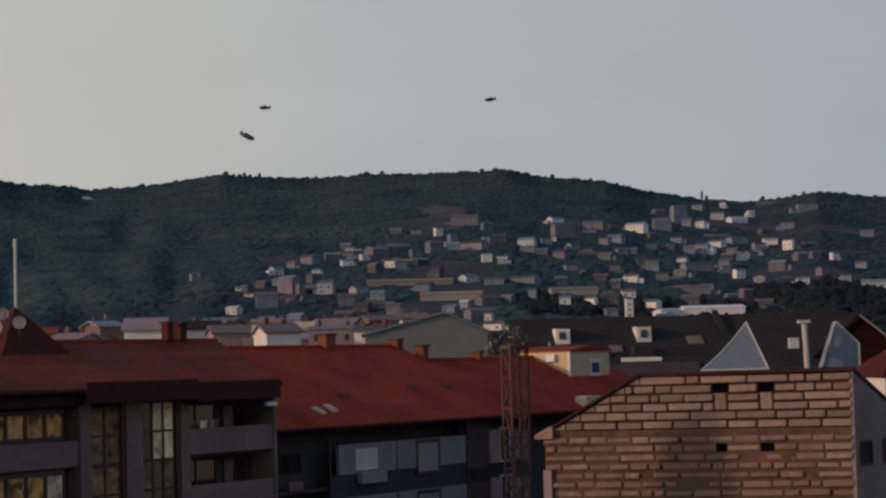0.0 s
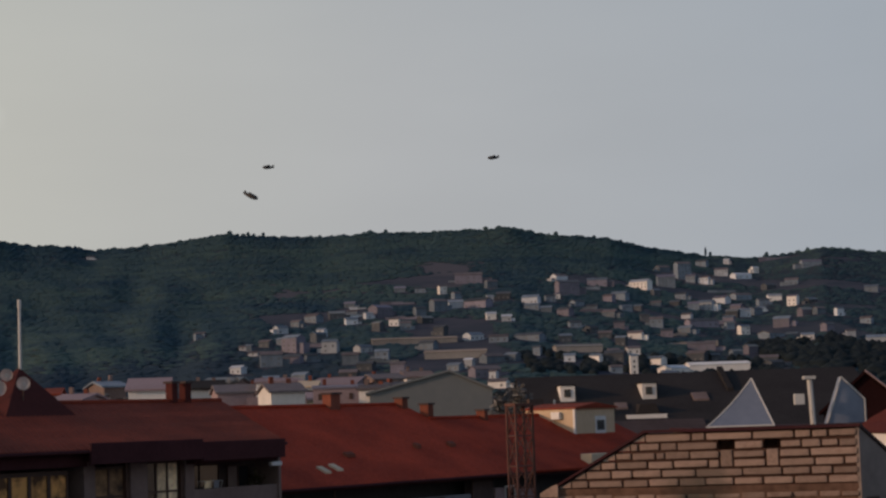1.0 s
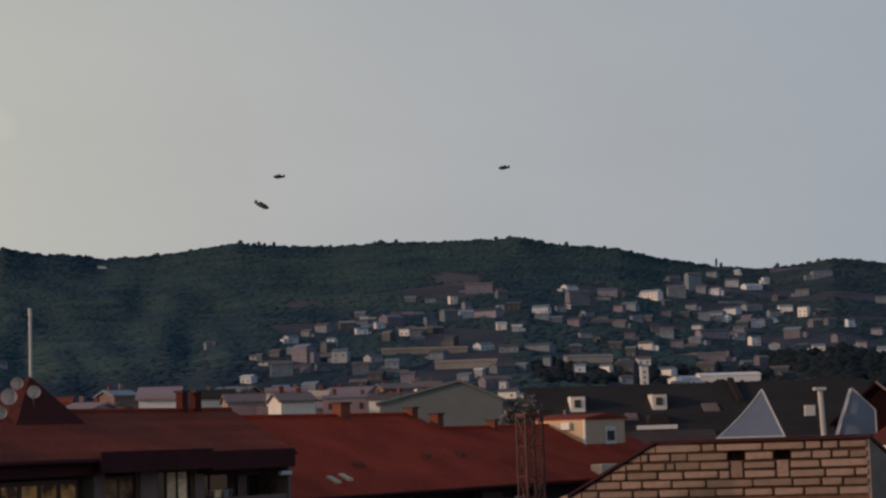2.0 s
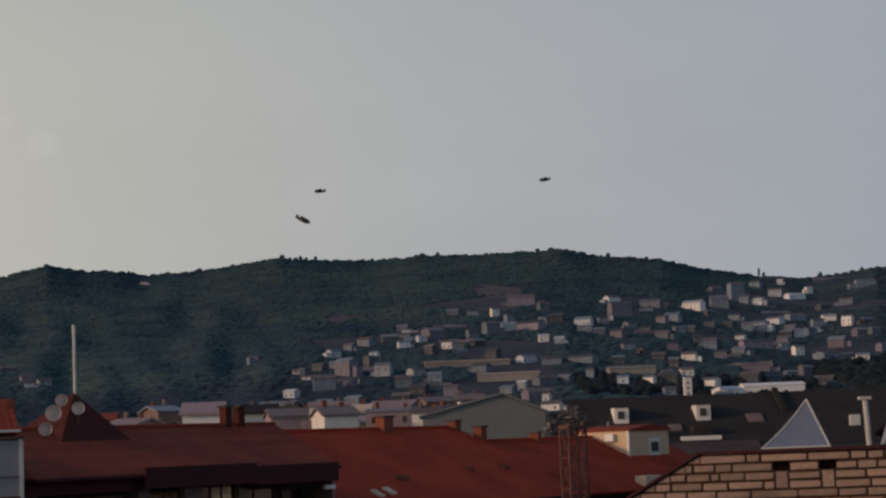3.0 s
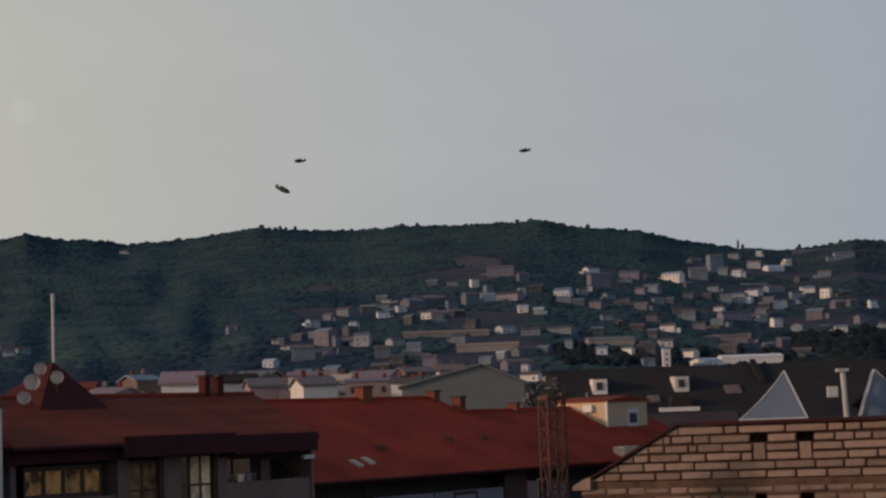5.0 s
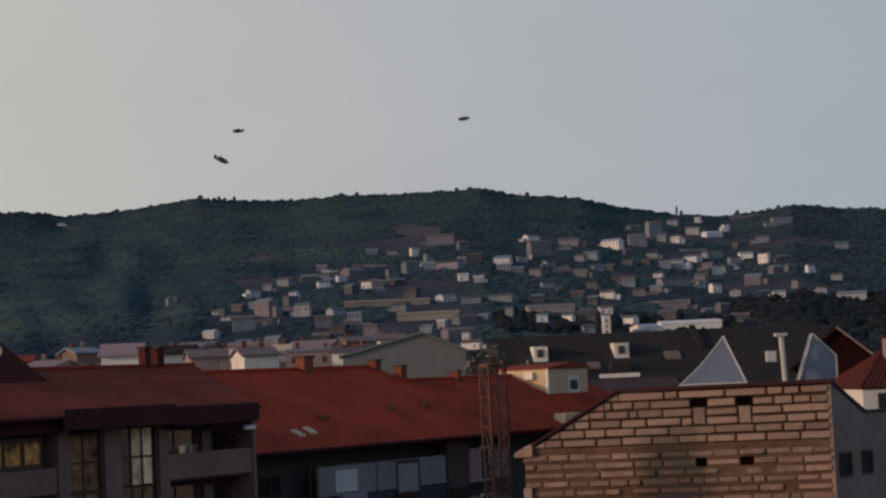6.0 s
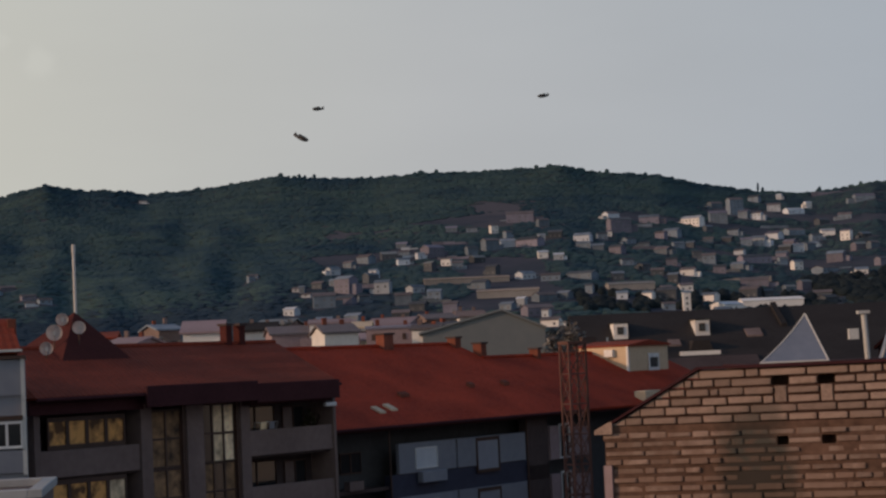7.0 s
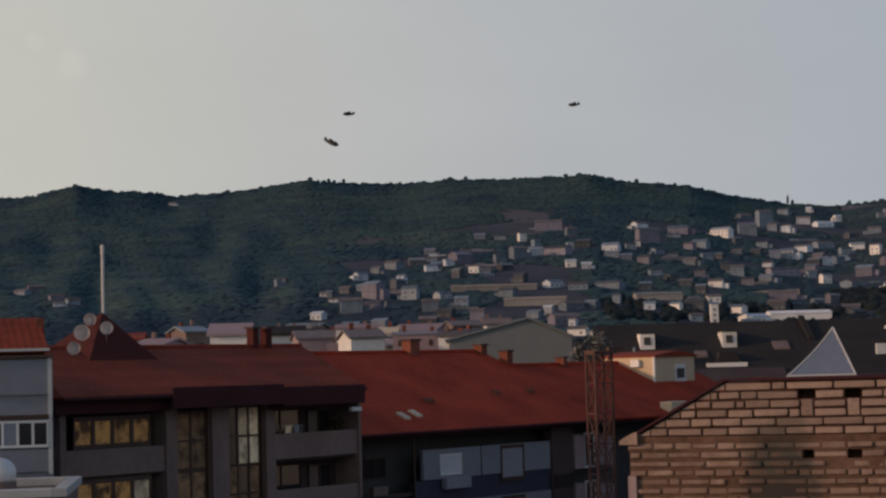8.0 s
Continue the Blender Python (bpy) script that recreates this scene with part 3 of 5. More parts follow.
for x, y, w, h, turn, roof, words in ((14, 1225, 54, 3.9, 2, OCHRE, "long low shed with a tan sheet roof"), (37, 1124, 36, 4.9, -4, OCHRE, "low tan-roofed warehouse below the village"),
                                      (112, 1160, 28, 4.5, 3, SHED_GREY, "low shed with a grey-tan sheet roof"), (181, 1070, 34, 5.2, 2, RENDER_WHITE, "long white hall at the foot of the hill")):
    house("shed", x, y, w, h, 16, turn, SHED_GREY if roof is OCHRE else roof, roof, words, "shed", floors=1, bays=0, pitch=0.25)
    homes.append((x, y, w))

# smaller, duller houses between them
for _ in range(150):
    turn, r = chance.uniform(-4, 12.5), chance.uniform(1000, 1850)
    x, y = r * math.sin(radians(turn)), r * math.cos(radians(turn))
    if r > 1500 + 32 * turn or any(abs(x - q[0]) < q[2] * 0.5 + 5 and abs(y - q[1]) < 30 for q in homes):
        continue
    w = chance.uniform(6, 12)
    kind = chance.choice("gdtgdd")
    house("hill_house", x, y, w, chance.uniform(4.5, 7), w * 0.8, chance.uniform(-40, 40), HAZED_DARK if kind == "d" else WALLS[kind],
          chance.choice((HAZED_DARK, SHEET, HAZED_TILE, HAZED_GREY)), "small dull rendered house among trees on the hillside", group="houses of the hill")
    homes.append((x, y, w))

# low walls that hold the terraces between the houses
for x, y, w, mat in ((196, 1249, 33, SHED_GREY), (191, 1310, 22, SHED_GREY), (-26, 1490, 13, HAZED_WHITE), (-24, 1428, 15, HAZED_WHITE), (270, 1317, 20, HAZED_GREY),
                     (306, 1764, 26, HAZED_GREY), (239, 1434, 38, HAZED_ROSE), (157, 1456, 26, HAZED_ROSE), (10, 1396, 29, HAZED_ROSE), (5, 1518, 27, HAZED_ROSE),
                     (69, 1701, 35, HAZED_GREY), (-53, 1223, 22, HAZED_ROSE), (170, 1659, 24, HAZED_GREY), (443, 2169, 46, HAZED_ROSE), (-6, 1106, 19, SHED_GREY)):
    bank = thing("terrace_wall", "low pale terrace wall on the hillside between houses", "wall", pose(x, y, land_at(x, y), 0, 0, chance.uniform(-9, 9)), "terrace walls of the hill")
    steps = max(2, int(w / 7))
    for k in range(steps):
        a, b, h = -w / 2 + w * k / steps, -w / 2 + w * (k + 1) / steps, chance.uniform(1.0, 2.4)
        bay = block("bay", mat, bank, a, -0.4, -3, b, 0.4, h)
        block("coping", HAZED_GREY, bay, a, -0.55, h, b, 0.55, h + 0.2)
    homes.append((x, y, w))

# ---- woods of the hill ----
seeds = np.random.RandomState(3)


def blob_shape(k):
    bm = bmesh.new()
    bmesh.ops.create_icosphere(bm, subdivisions=1, radius=1)
    r = np.random.RandomState(20 + k)
    p = np.array([v.co[:] for v in bm.verts])
    p *= (0.86 + 0.22 * r.rand(len(p)))[:, None]
    f = np.array([[v.index for v in q.verts] for q in bm.faces])
    bm.free()
    return p, f


shapes = [blob_shape(k) for k in range(1, 7)]
all_v, all_n, all_f, base = [], [], [], 0


def plant(x, y, size, tall, out=0.55):
    global base
    p, f = shapes[seeds.randint(len(shapes))]
    a = seeds.rand() * 6.3
    c, s = math.cos(a), math.sin(a)
    q = np.stack([(p[:, 0] * c - p[:, 1] * s) * size + x, (p[:, 0] * s + p[:, 1] * c) * size + y, p[:, 2] * tall + land_at(x, y) + tall * out], -1)
    all_v.append(q)
    all_n.append(np.stack([p[:, 0] * c - p[:, 1] * s, p[:, 0] * s + p[:, 1] * c, p[:, 2]], -1))
    all_f.append(f + base)
    base += len(p)

def grow(name, material, label, lobes=0.22):
    global all_v, all_n, all_f, base
    data = bpy.data.meshes.new(name)
    data.from_pydata(np.concatenate(all_v).tolist(), [], np.concatenate(all_f).tolist())
    data.materials.append(material)
    data.update()
    data.polygons.foreach_set("use_smooth", [True] * len(data.polygons))
    # a far canopy is a soft sheet of leaves: its clumps lean on the normals of the land under them
    v = np.concatenate(all_v)
    turn, r = np.degrees(np.arctan2(v[:, 0], v[:, 1])), np.hypot(v[:, 0], v[:, 1])
    along = (land_height(turn, r + 6) - land_height(turn, r - 6)) / 12
    across = (land_height(turn + 0.2, r) - land_height(turn - 0.2, r)) / (r * np.radians(0.4))
    sn, cs = np.sin(np.radians(turn)), np.cos(np.radians(turn))
    up = np.stack([-along * sn - across * cs, -along * cs + across * sn, np.ones(len(v))], -1)
    up /= np.linalg.norm(up, axis=1)[:, None]
    soft = up * (1 - lobes) + np.concatenate(all_n) * lobes
    soft /= np.linalg.norm(soft, axis=1)[:, None]
    data.normals_split_custom_set_from_vertices(soft.tolist())
    tagged(new(name, data), label, "woods", kind="stuff")
    all_v, all_n, all_f, base = [], [], [], 0


home_xy = np.array([(h[0], h[1], h[2]) for h in homes])
count, shaded_trees = 0, []
CLEARINGS = ((55, 1850, 38, 80), (295, 1920, 42, 80), (-88, 1640, 18, 36))
while count < 84000:
    turn, r = seeds.uniform(-17.5, 17.5), FOOT + (CREST - FOOT) * seeds.rand() ** 0.75
    x, y = r * math.sin(math.radians(turn)), r * math.cos(math.radians(turn))
    open_land = noise.noise(Vector((x * 0.012, y * 0.006, 3.1)))
    village = turn > -4.5 and r < 1750 + 30 * turn
    if open_land > (0.3 if village else 0.8):
        continue
    # ragged clearings: trees thin out towards the middle of each
    bare = max(1.25 - math.hypot((x - cx) / wx, (y - cy) / wy) for cx, cy, wx, wy in CLEARINGS)
    if bare + 0.55 * noise.noise(Vector((x * 0.05, y * 0.025, 1.7))) > seeds.uniform(0.1, 0.75):
        continue
    near = np.abs(home_xy[:, 0] - x) < home_xy[:, 2] * 0.5 + 3.5
    if (near & (home_xy[:, 1] - y > -8) & (home_xy[:, 1] - y < 17)).any():
        continue
    size = seeds.uniform(2.5, 4.6)
    # trees set aside here take the leaf colour darkened for shade
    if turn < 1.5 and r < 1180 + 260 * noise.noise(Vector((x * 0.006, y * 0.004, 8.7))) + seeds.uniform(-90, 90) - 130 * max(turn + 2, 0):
        shaded_trees.append((x, y, size))
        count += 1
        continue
    if village:
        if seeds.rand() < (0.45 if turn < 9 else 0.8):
            shaded_trees.append((x, y, size * 0.6))
        else:
            plant(x, y, size * 0.9, size * seeds.uniform(0.2, 0.45), 0.2)
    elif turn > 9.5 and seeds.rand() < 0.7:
        shaded_trees.append((x, y, size))
    else:
        plant(x, y, size * 1.1, size * seeds.uniform(0.16, 0.3), 0.1)
    count += 1
for _ in range(700):
    turn = seeds.uniform(-17, 17)
    r = CREST + seeds.uniform(-25, 10)
    plant(r * math.sin(math.radians(turn)), r * math.cos(math.radians(turn)), seeds.uniform(2.5, 6), seeds.uniform(1.0, 2.4) * (1.7 if seeds.rand() < 0.04 else 1))
for turn, wide, tall in ((9.42, 1.6, 6.5), (9.55, 2.2, 3.6), (-0.1, 3.0, 3.0), (5.0, 3.2, 3.0), (-4.75, 4.0, 3.2), (-4.2, 2.8, 2.8), (-3.75, 2.6, 3.2), (2.9, 3.4, 2.6), (11.2, 3, 4.0)):
    plant(CREST * math.sin(math.radians(turn)), CREST * math.cos(math.radians(turn)), wide, tall, 0.9)
grow("woods", HAZED_LEAF, "dark green woods covering the hillside and its ridge")
for x, y, size in shaded_trees:
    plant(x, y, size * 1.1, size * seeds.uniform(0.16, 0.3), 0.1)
grow("lower_woods", LEAF_SHADED, "blue-green woods with slope shade and haze in their colour")
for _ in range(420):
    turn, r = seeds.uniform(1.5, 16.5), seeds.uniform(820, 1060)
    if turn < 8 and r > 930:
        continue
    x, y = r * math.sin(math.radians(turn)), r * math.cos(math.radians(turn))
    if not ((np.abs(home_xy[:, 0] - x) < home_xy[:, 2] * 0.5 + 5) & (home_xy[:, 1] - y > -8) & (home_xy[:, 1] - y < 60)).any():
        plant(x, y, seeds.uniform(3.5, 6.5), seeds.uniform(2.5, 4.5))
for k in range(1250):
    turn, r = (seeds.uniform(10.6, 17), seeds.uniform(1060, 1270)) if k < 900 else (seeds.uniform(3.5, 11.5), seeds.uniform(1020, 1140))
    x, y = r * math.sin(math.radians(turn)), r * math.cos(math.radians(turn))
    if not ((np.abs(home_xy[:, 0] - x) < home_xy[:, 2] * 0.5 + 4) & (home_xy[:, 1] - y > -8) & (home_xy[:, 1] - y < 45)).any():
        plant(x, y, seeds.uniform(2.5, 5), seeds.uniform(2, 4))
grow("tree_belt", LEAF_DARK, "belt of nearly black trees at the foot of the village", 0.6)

# ---- town houses behind the nearest roofs ----
for x, y, w, h, d, turn, wall, roof, words in (
        (-29.2, 232, 4.5, 24.8, 12, 4, RENDER_WHITE, RENDER_ROSE, "white town house with a low rose-brown roof"),
        (-22.4, 232, 3.6, 24.3, 8, 4, RENDER_WHITE, SLATE, "white town house with a dark flat roof"),
        (-39.0, 262, 3.0, 25.4, 9, 24, RENDER_GREY, HAZED_GREY, "grey town house with a pale grey roof"),
        (-36.0, 222, 3.4, 23.0, 9, -12, RENDER_ROSE, RENDER_ROSE, "rose town house with a faded roof"),
        (-18.6, 275, 5.0, 24.6, 11, 9, RENDER_DARK, SHEET, "dark rendered town house with a sheet roof"),
        (-15.4, 262, 5.4, 24.9, 11, 5, RENDER_ROSE, RENDER_ROSE, "rose rendered apartment house with dark windows"),
        (-11.6, 252, 3.2, 24.3, 9, 0, RENDER_WHITE, RENDER_CREAM, "pale town house with a narrow dark window"),
        (-7.6, 283, 6.0, 25.4, 14, -8, RENDER_ROSE, RENDER_ROSE, "rose-tan town house with a faded roof"),
        (-8.6, 240, 6.4, 22.6, 10, -4, RENDER_CREAM, RENDER_ROSE, "low cream town house with a tan roof"),
        (-1.6, 290, 4.4, 25.9, 10, 12, RENDER_GREY, HAZED_TILE, "grey town house with a faded tiled roof"),
        (3.5, 300, 4.0, 26.4, 12, 6, RENDER_WHITE, RENDER_GREY, "pale town house behind a sheet-roofed hall"),
        (-26.0, 300, 5.0, 26.4, 10, -10, RENDER_GREY, SHEET, "grey town house with a pale sheet roof"),
        (-46.0, 250, 6.0, 24.4, 10, 6, RENDER_ROSE, TILE_OLD, "rose town house with a red roof")):
    house("town_house", x, y, w, h - 0.6, d, turn, wall, roof, words, group="town houses", z=0, floors=8, bays=0 if wall is RENDER_WHITE and y == 232 else max(2, int(w / 2)), pitch=0.23 if y == 232 else 0.16)

arcade = house("town_house", -13.6, 224, 4.6, 23.5, 8, 3, RENDER_WHITE, RENDER_ROSE, "pale town house with dark openings and a rose roof", group="town houses", z=0, bays=0, pitch=0.12, over=0.2)
block("opening", FRAME, arcade, -1.5, -4.06, 21.7, 0.9, -3.98, 22.55)
block("opening", FRAME, arcade, 1.4, -4.06, 21.6, 1.85, -3.98, 22.7)
block("terrace_wall", RENDER_ROSE, arcade, -3.4, -5.2, 18, 3.4, -4.4, 21.5)

long_low = house("town_house", -6.1, 222, 6.2, 22.4, 8, 1, RENDER_ROSE, HAZED_ROSE, "long rose rendered town house with a low parapet roof", group="town houses", z=0, bays=0, pitch=0.06, over=0.15)
for u in (-2.3, -0.6, 1.2, 2.4):
    block("opening", FRAME, long_low, u - 0.22, -4.05, 20.9, u + 0.22, -3.98, 21.6)

near_town = random.Random(23)
for k in range(16):
    y = near_town.uniform(200, 340)
    x = y * near_town.uniform(-0.085, 0.035)
    top = 18 + y * near_town.uniform(0.0165, 0.0235)
    wall, roof, words = near_town.choice(((RENDER_WHITE, HAZED_TILE, "small white town house with a faded roof"), (RENDER_ROSE, HAZED_ROSE, "small rose town house with a rose roof"),
                                          (HAZED_DARK, HAZED_TILE, "small dark town house with a faded roof"), (RENDER_ROSE, HAZED_TILE, "small rose town house with a faded roof")))
    house("town_house", x, y, near_town.uniform(2.4, 4.6), top, near_town.uniform(4, 7), near_town.uniform(-30, 30), wall, roof, words,
          group="town houses", z=0, floors=8, bays=2, pitch=near_town.uniform(0.15, 0.4), over=0.25)

# ---- tall trees between the town houses ----
def town_tree(x, y, tall, wide, seed):
    tree = thing("tree", "tall dusky broadleaf tree standing between town houses", "tree", pose(x, y, 0), "trees of the town")
    r = random.Random(seed)
    bm = bmesh.new()
    bmesh.ops.create_cone(bm, cap_ends=True, segments=8, radius1=0.35, radius2=0.12, depth=tall * 0.8, matrix=Matrix.Translation((0, 0, tall * 0.4)))
    part("trunk", bm, FRAME, tree)
    centres = []
    for k in range(7):
        a, z = k * 2.4 + r.uniform(-0.4, 0.4), tall * r.uniform(0.62, 0.82)
        tip = Vector((math.cos(a) * wide * r.uniform(0.3, 0.8), math.sin(a) * wide * r.uniform(0.3, 0.8), z + tall * r.uniform(0.03, 0.1)))
        part("limb", rod(bmesh.new(), (0, 0, z - tall * 0.08), tip, 0.07, 5), FRAME, tree)
        centres.append(tip)
    centres += [Vector((r.uniform(-0.3, 0.3) * wide, r.uniform(-0.3, 0.3) * wide, tall * r.uniform(0.8, 0.95))) for _ in range(5)]
    bm = bmesh.new()
    for c in centres:
        for _ in range(150):
            d = Vector((r.gauss(0, 1), r.gauss(0, 1), r.gauss(0, 0.8))) * wide * 0.24
            p = c + d
            p.z = min(p.z, tall)
            bm.faces.new([bm.verts.new(p + Vector((r.uniform(-0.28, 0.28), r.uniform(-0.28, 0.28), r.uniform(-0.22, 0.22)))) for _ in range(3)])
    part("crown", bm, LEAF_TOWN, tree)


for k, (x, y, tall, wide) in enumerate(((-35.3, 236, 24.0, 1.6), (-33.6, 246, 23.2, 1.5), (-20.0, 240, 24.9, 2.2), (-4.6, 236, 22.9, 1.4), (8.2, 153, 20.9, 1.3),
                                        (10.0, 156, 21.3, 1.5), (11.6, 172, 21.6, 1.6), (0.6, 250, 24.6, 1.6), (-24.6, 250, 24.6, 1.3))):
    town_tree(x, y, tall, wide, 60 + k)

# ---- hall with a grey sheet roof ----
hall = thing("hall", "large hall with a pale grey sheet gable", "hall", pose(0, 190, 0))
part("wall", prism(bmesh.new(), [(-2.4, 0.3, 0), (-2.4, 0.3, 20.98), (5.49, 0.3, 22.9), (9.75, 0.3, 21.05), (9.75, 0.3, 0)], (0, 30, 0)), SHEET, hall)
part("roof", prism(bmesh.new(), [(-2.8, 0, 20.9), (5.49, 0, 22.92), (5.49, 0, 23.12), (-2.8, 0, 21.1)], (0, 31, 0)), SHEET, hall)
part("roof", prism(bmesh.new(), [(5.49, 0, 22.92), (9.95, 0, 20.98), (9.95, 0, 21.18), (5.49, 0, 23.12)], (0, 31, 0)), SHEET, hall)

# ---- long slate-roofed building with dormers ----
slate = thing("slate_roofed_building", "long building under a dark slate roof with white dormers", "building", pose(0, 152, 0))
block("wall", RENDER_DARK, slate, 10.8, 0.8, 0, 40, 30, 16.0)
part("roof", prism(bmesh.new(), [(10.6, 0, 15.9), (10.6, 15, 21.4), (10.6, 15, 21.6), (10.6, 0, 16.1)], (29.6, 0, 0)), SLATE, slate)
part("roof", prism(bmesh.new(), [(10.6, 15, 21.4), (10.6, 31, 15.9), (10.6, 31, 16.1), (10.6, 15, 21.6)], (29.6, 0, 0)), SLATE, slate)


def on_slate(y):
    return 16.1 + y * 0.3667


for x, y in ((14.55, 9.0), (21.4, 9.0)):
    zb = on_slate(y)
    d = block("dormer", RENDER_WHITE, slate, x - 0.6, y - 0.2, zb - 0.3, x + 0.6, y + 2.8, zb + 1.25)
    window(d, x - 0.3, zb + 0.3, x + 0.24, zb + 0.95, y - 0.27, 1, FRAME)
    block("roof", SLATE, d, x - 0.7, y - 0.3, zb + 1.25, x + 0.7, y + 3.4, zb + 1.33)
block("terrace_wall", RENDER_WHITE, slate, 18.9, 4.4, 17.55, 22.2, 4.7, 18.05)
part("dormer", prism(bmesh.new(), [(19.6, 5.0, 17.6), (20.1, 5.0, 18.9), (21.4, 5.0, 18.9), (21.9, 5.0, 17.6)], (0, 4, 0)), SLATE, slate)
part("lower_roof", prism(bmesh.new(), [(15.6, -0.2, 16.1), (15.6, 3.6, on_slate(3.6) + 0.02), (15.6, 3.6, on_slate(3.6) + 0.16), (15.6, -0.2, 16.26)], (9.4, 0, 0)), RENDER_DARK, slate, "brown foot of the roof")
part("pole", rod(bmesh.new(), (13.0, 4.0, on_slate(4.0)), (13.0, 4.0, on_slate(4.0) + 1.9), 0.09), STEEL, slate, "pale vent pole")
part("skylight", prism(bmesh.new(), [(25.0, 8.0, on_slate(8.0)), (26.3, 8.0, on_slate(8.0)), (26.3, 9.6, on_slate(9.6)), (25.0, 9.6, on_slate(9.6))], (0, 0, 0.15)), RENDER_GREY, slate)
part("skylight", prism(bmesh.new(), [(18.3, 6.6, on_slate(6.6)), (19.3, 6.6, on_slate(6.6)), (19.3, 7.8, on_slate(7.8)), (18.3, 7.8, on_slate(7.8))], (0, 0, 0.15)), RENDER_GREY, slate)
# raised strip standing in for the shadow of a roof edge
part("fire_wall", prism(bmesh.new(), [(28.2, 10, on_slate(10)), (28.2, 15, 21.6), (28.2, 15, 22.0), (28.2, 10, on_slate(10) + 0.3)], (0.5, 0, 0)), SLATE, slate)

# ---- cream penthouse that rises from the long red roof ----
pent = thing("penthouse", "cream rendered penthouse with a low red tiled roof", "penthouse", pose(12.63, 135.06, 0, 0, 0, 52.4))
block("wall", RENDER_CREAM, pent, 0, 0, 15.0, 5.4, 4.3, 18.6)
part("roof", prism(bmesh.new(), [(-0.12, -0.2, 18.6), (5.6, -0.2, 18.6), (5.6, -0.2, 18.7), (2.7, -0.2, 19.02), (-0.12, -0.2, 18.7)], (0, 4.7, 0)), TILE_OLD, pent)
window(pent, 2.7, 16.75, 4.1, 18.05, -0.06, 1, PVC, GLASS, name="door", t=0.3)
block("lamp_box", RENDER_WHITE, pent, -0.3, 1.1, 17.9, 0.05, 1.8, 18.4)
block("corner_strip", RENDER_WHITE, pent, -0.05, -0.05, 15.0, 0.12, 0.12, 18.58)
block("base_strip", RENDER_WHITE, pent, 0.12, -0.06, 16.4, 5.4, 0.02, 16.55)

# ---- turreted house with zinc pyramids ----
tur = thing("turreted_house", "house with two blue-grey zinc pyramid roofs", "house", pose(0, 108.5, 0))
block("wall", RENDER_DARK, tur, 17.0, 0.2, 0, 29.0, 9, 17.0)
block("parapet", SOFFIT, tur, 16.8, 0, 16.95, 29.2, 9.2, 17.15)


def pyramid(x0, x1, y0, y1, z0, apex, mat, name, parent):
    bm = bmesh.new()
    q = [bm.verts.new(p) for p in ((x0, y0, z0), (x1, y0, z0), (x1, y1, z0), (x0, y1, z0))]
    a = bm.verts.new(apex)
    bm.faces.new(list(reversed(q)))
    for i in range(4):
        bm.faces.new((q[i], q[(i + 1) % 4], a))
    return part(name, bm, mat, parent)


def bell_turret(parent, m, w, d, tall, lean, flare):
    """A four-sided zinc roof whose flanks sweep in towards the tip."""
    bm = bmesh.new()
    rings = []
    for k in range(8):
        t = k / 8
        f, g = (1 - t) ** flare * 0.35 + (1 - t) * 0.65, 1 - t
        cx = lean * w * t
        q = [(cx - f * w / 2, -f * d / 2), (cx + g * w / 2, -f * d / 2), (cx + g * w / 2, f * d / 2), (cx - f * w / 2, f * d / 2)]
        rings.append([bm.verts.new((x, y, tall * t)) for x, y in q])
    tip = bm.verts.new((lean * w, 0, tall))
    bm.faces.new(list(reversed(rings[0])))
    for k in range(7):
        for i in range(4):
            bm.faces.new((rings[k][i], rings[k][(i + 1) % 4], rings[k + 1][(i + 1) % 4], rings[k + 1][i]))
    for i in range(4):
        bm.faces.new((rings[7][i], rings[7][(i + 1) % 4], tip))
    edge = bmesh.new()
    for i in (0, 1):
        for k in range(7):
            rod(edge, rings[k][i].co, rings[k + 1][i].co, 0.05)
        rod(edge, rings[7][i].co, tip.co, 0.05)
    rod(edge, rings[0][0].co + Vector((0, 0, 0.03)), rings[0][1].co + Vector((0, 0, 0.03)), 0.06)
    roof = part("turret_roof", bm, ZINC, parent)
    roof.matrix_local = m
    part("seam", edge, STEEL, roof)
    return roof


bell_turret(tur, pose(19.95, 2.3, 17.15, 0, 0, -11), 3.85, 3.4, 2.75, 0.19, 2.2)
part("turret_roof", prism(bmesh.new(), [(24.75, 1.4, 17.16), (25.7, 1.4, 19.8), (27.0, 1.4, 18.5), (27.0, 1.4, 17.16)], (0, 0.7, 0)), ZINC, tur)
bm = rod(bmesh.new(), (24.8, 1.36, 17.2), (25.7, 1.36, 19.8), 0.05)
rod(bm, (25.7, 1.36, 19.8), (27.0, 1.36, 18.5), 0.05)
rod(bm, (27.0, 1.36, 18.5), (27.0, 1.36, 17.2), 0.05)
part("seam", bm, STEEL, tur)
flue = part("flue", rod(bmesh.new(), (23.8, 0.6, 17.1), (23.7, 0.6, 19.75), 0.16, 10), STEEL, tur)
block("cap", STEEL, flue, 23.35, 0.3, 19.72, 24.0, 0.9, 19.9)
block("meter_box", STEEL, tur, 22.8, 0.5, 18.3, 23.35, 0.9, 18.9)

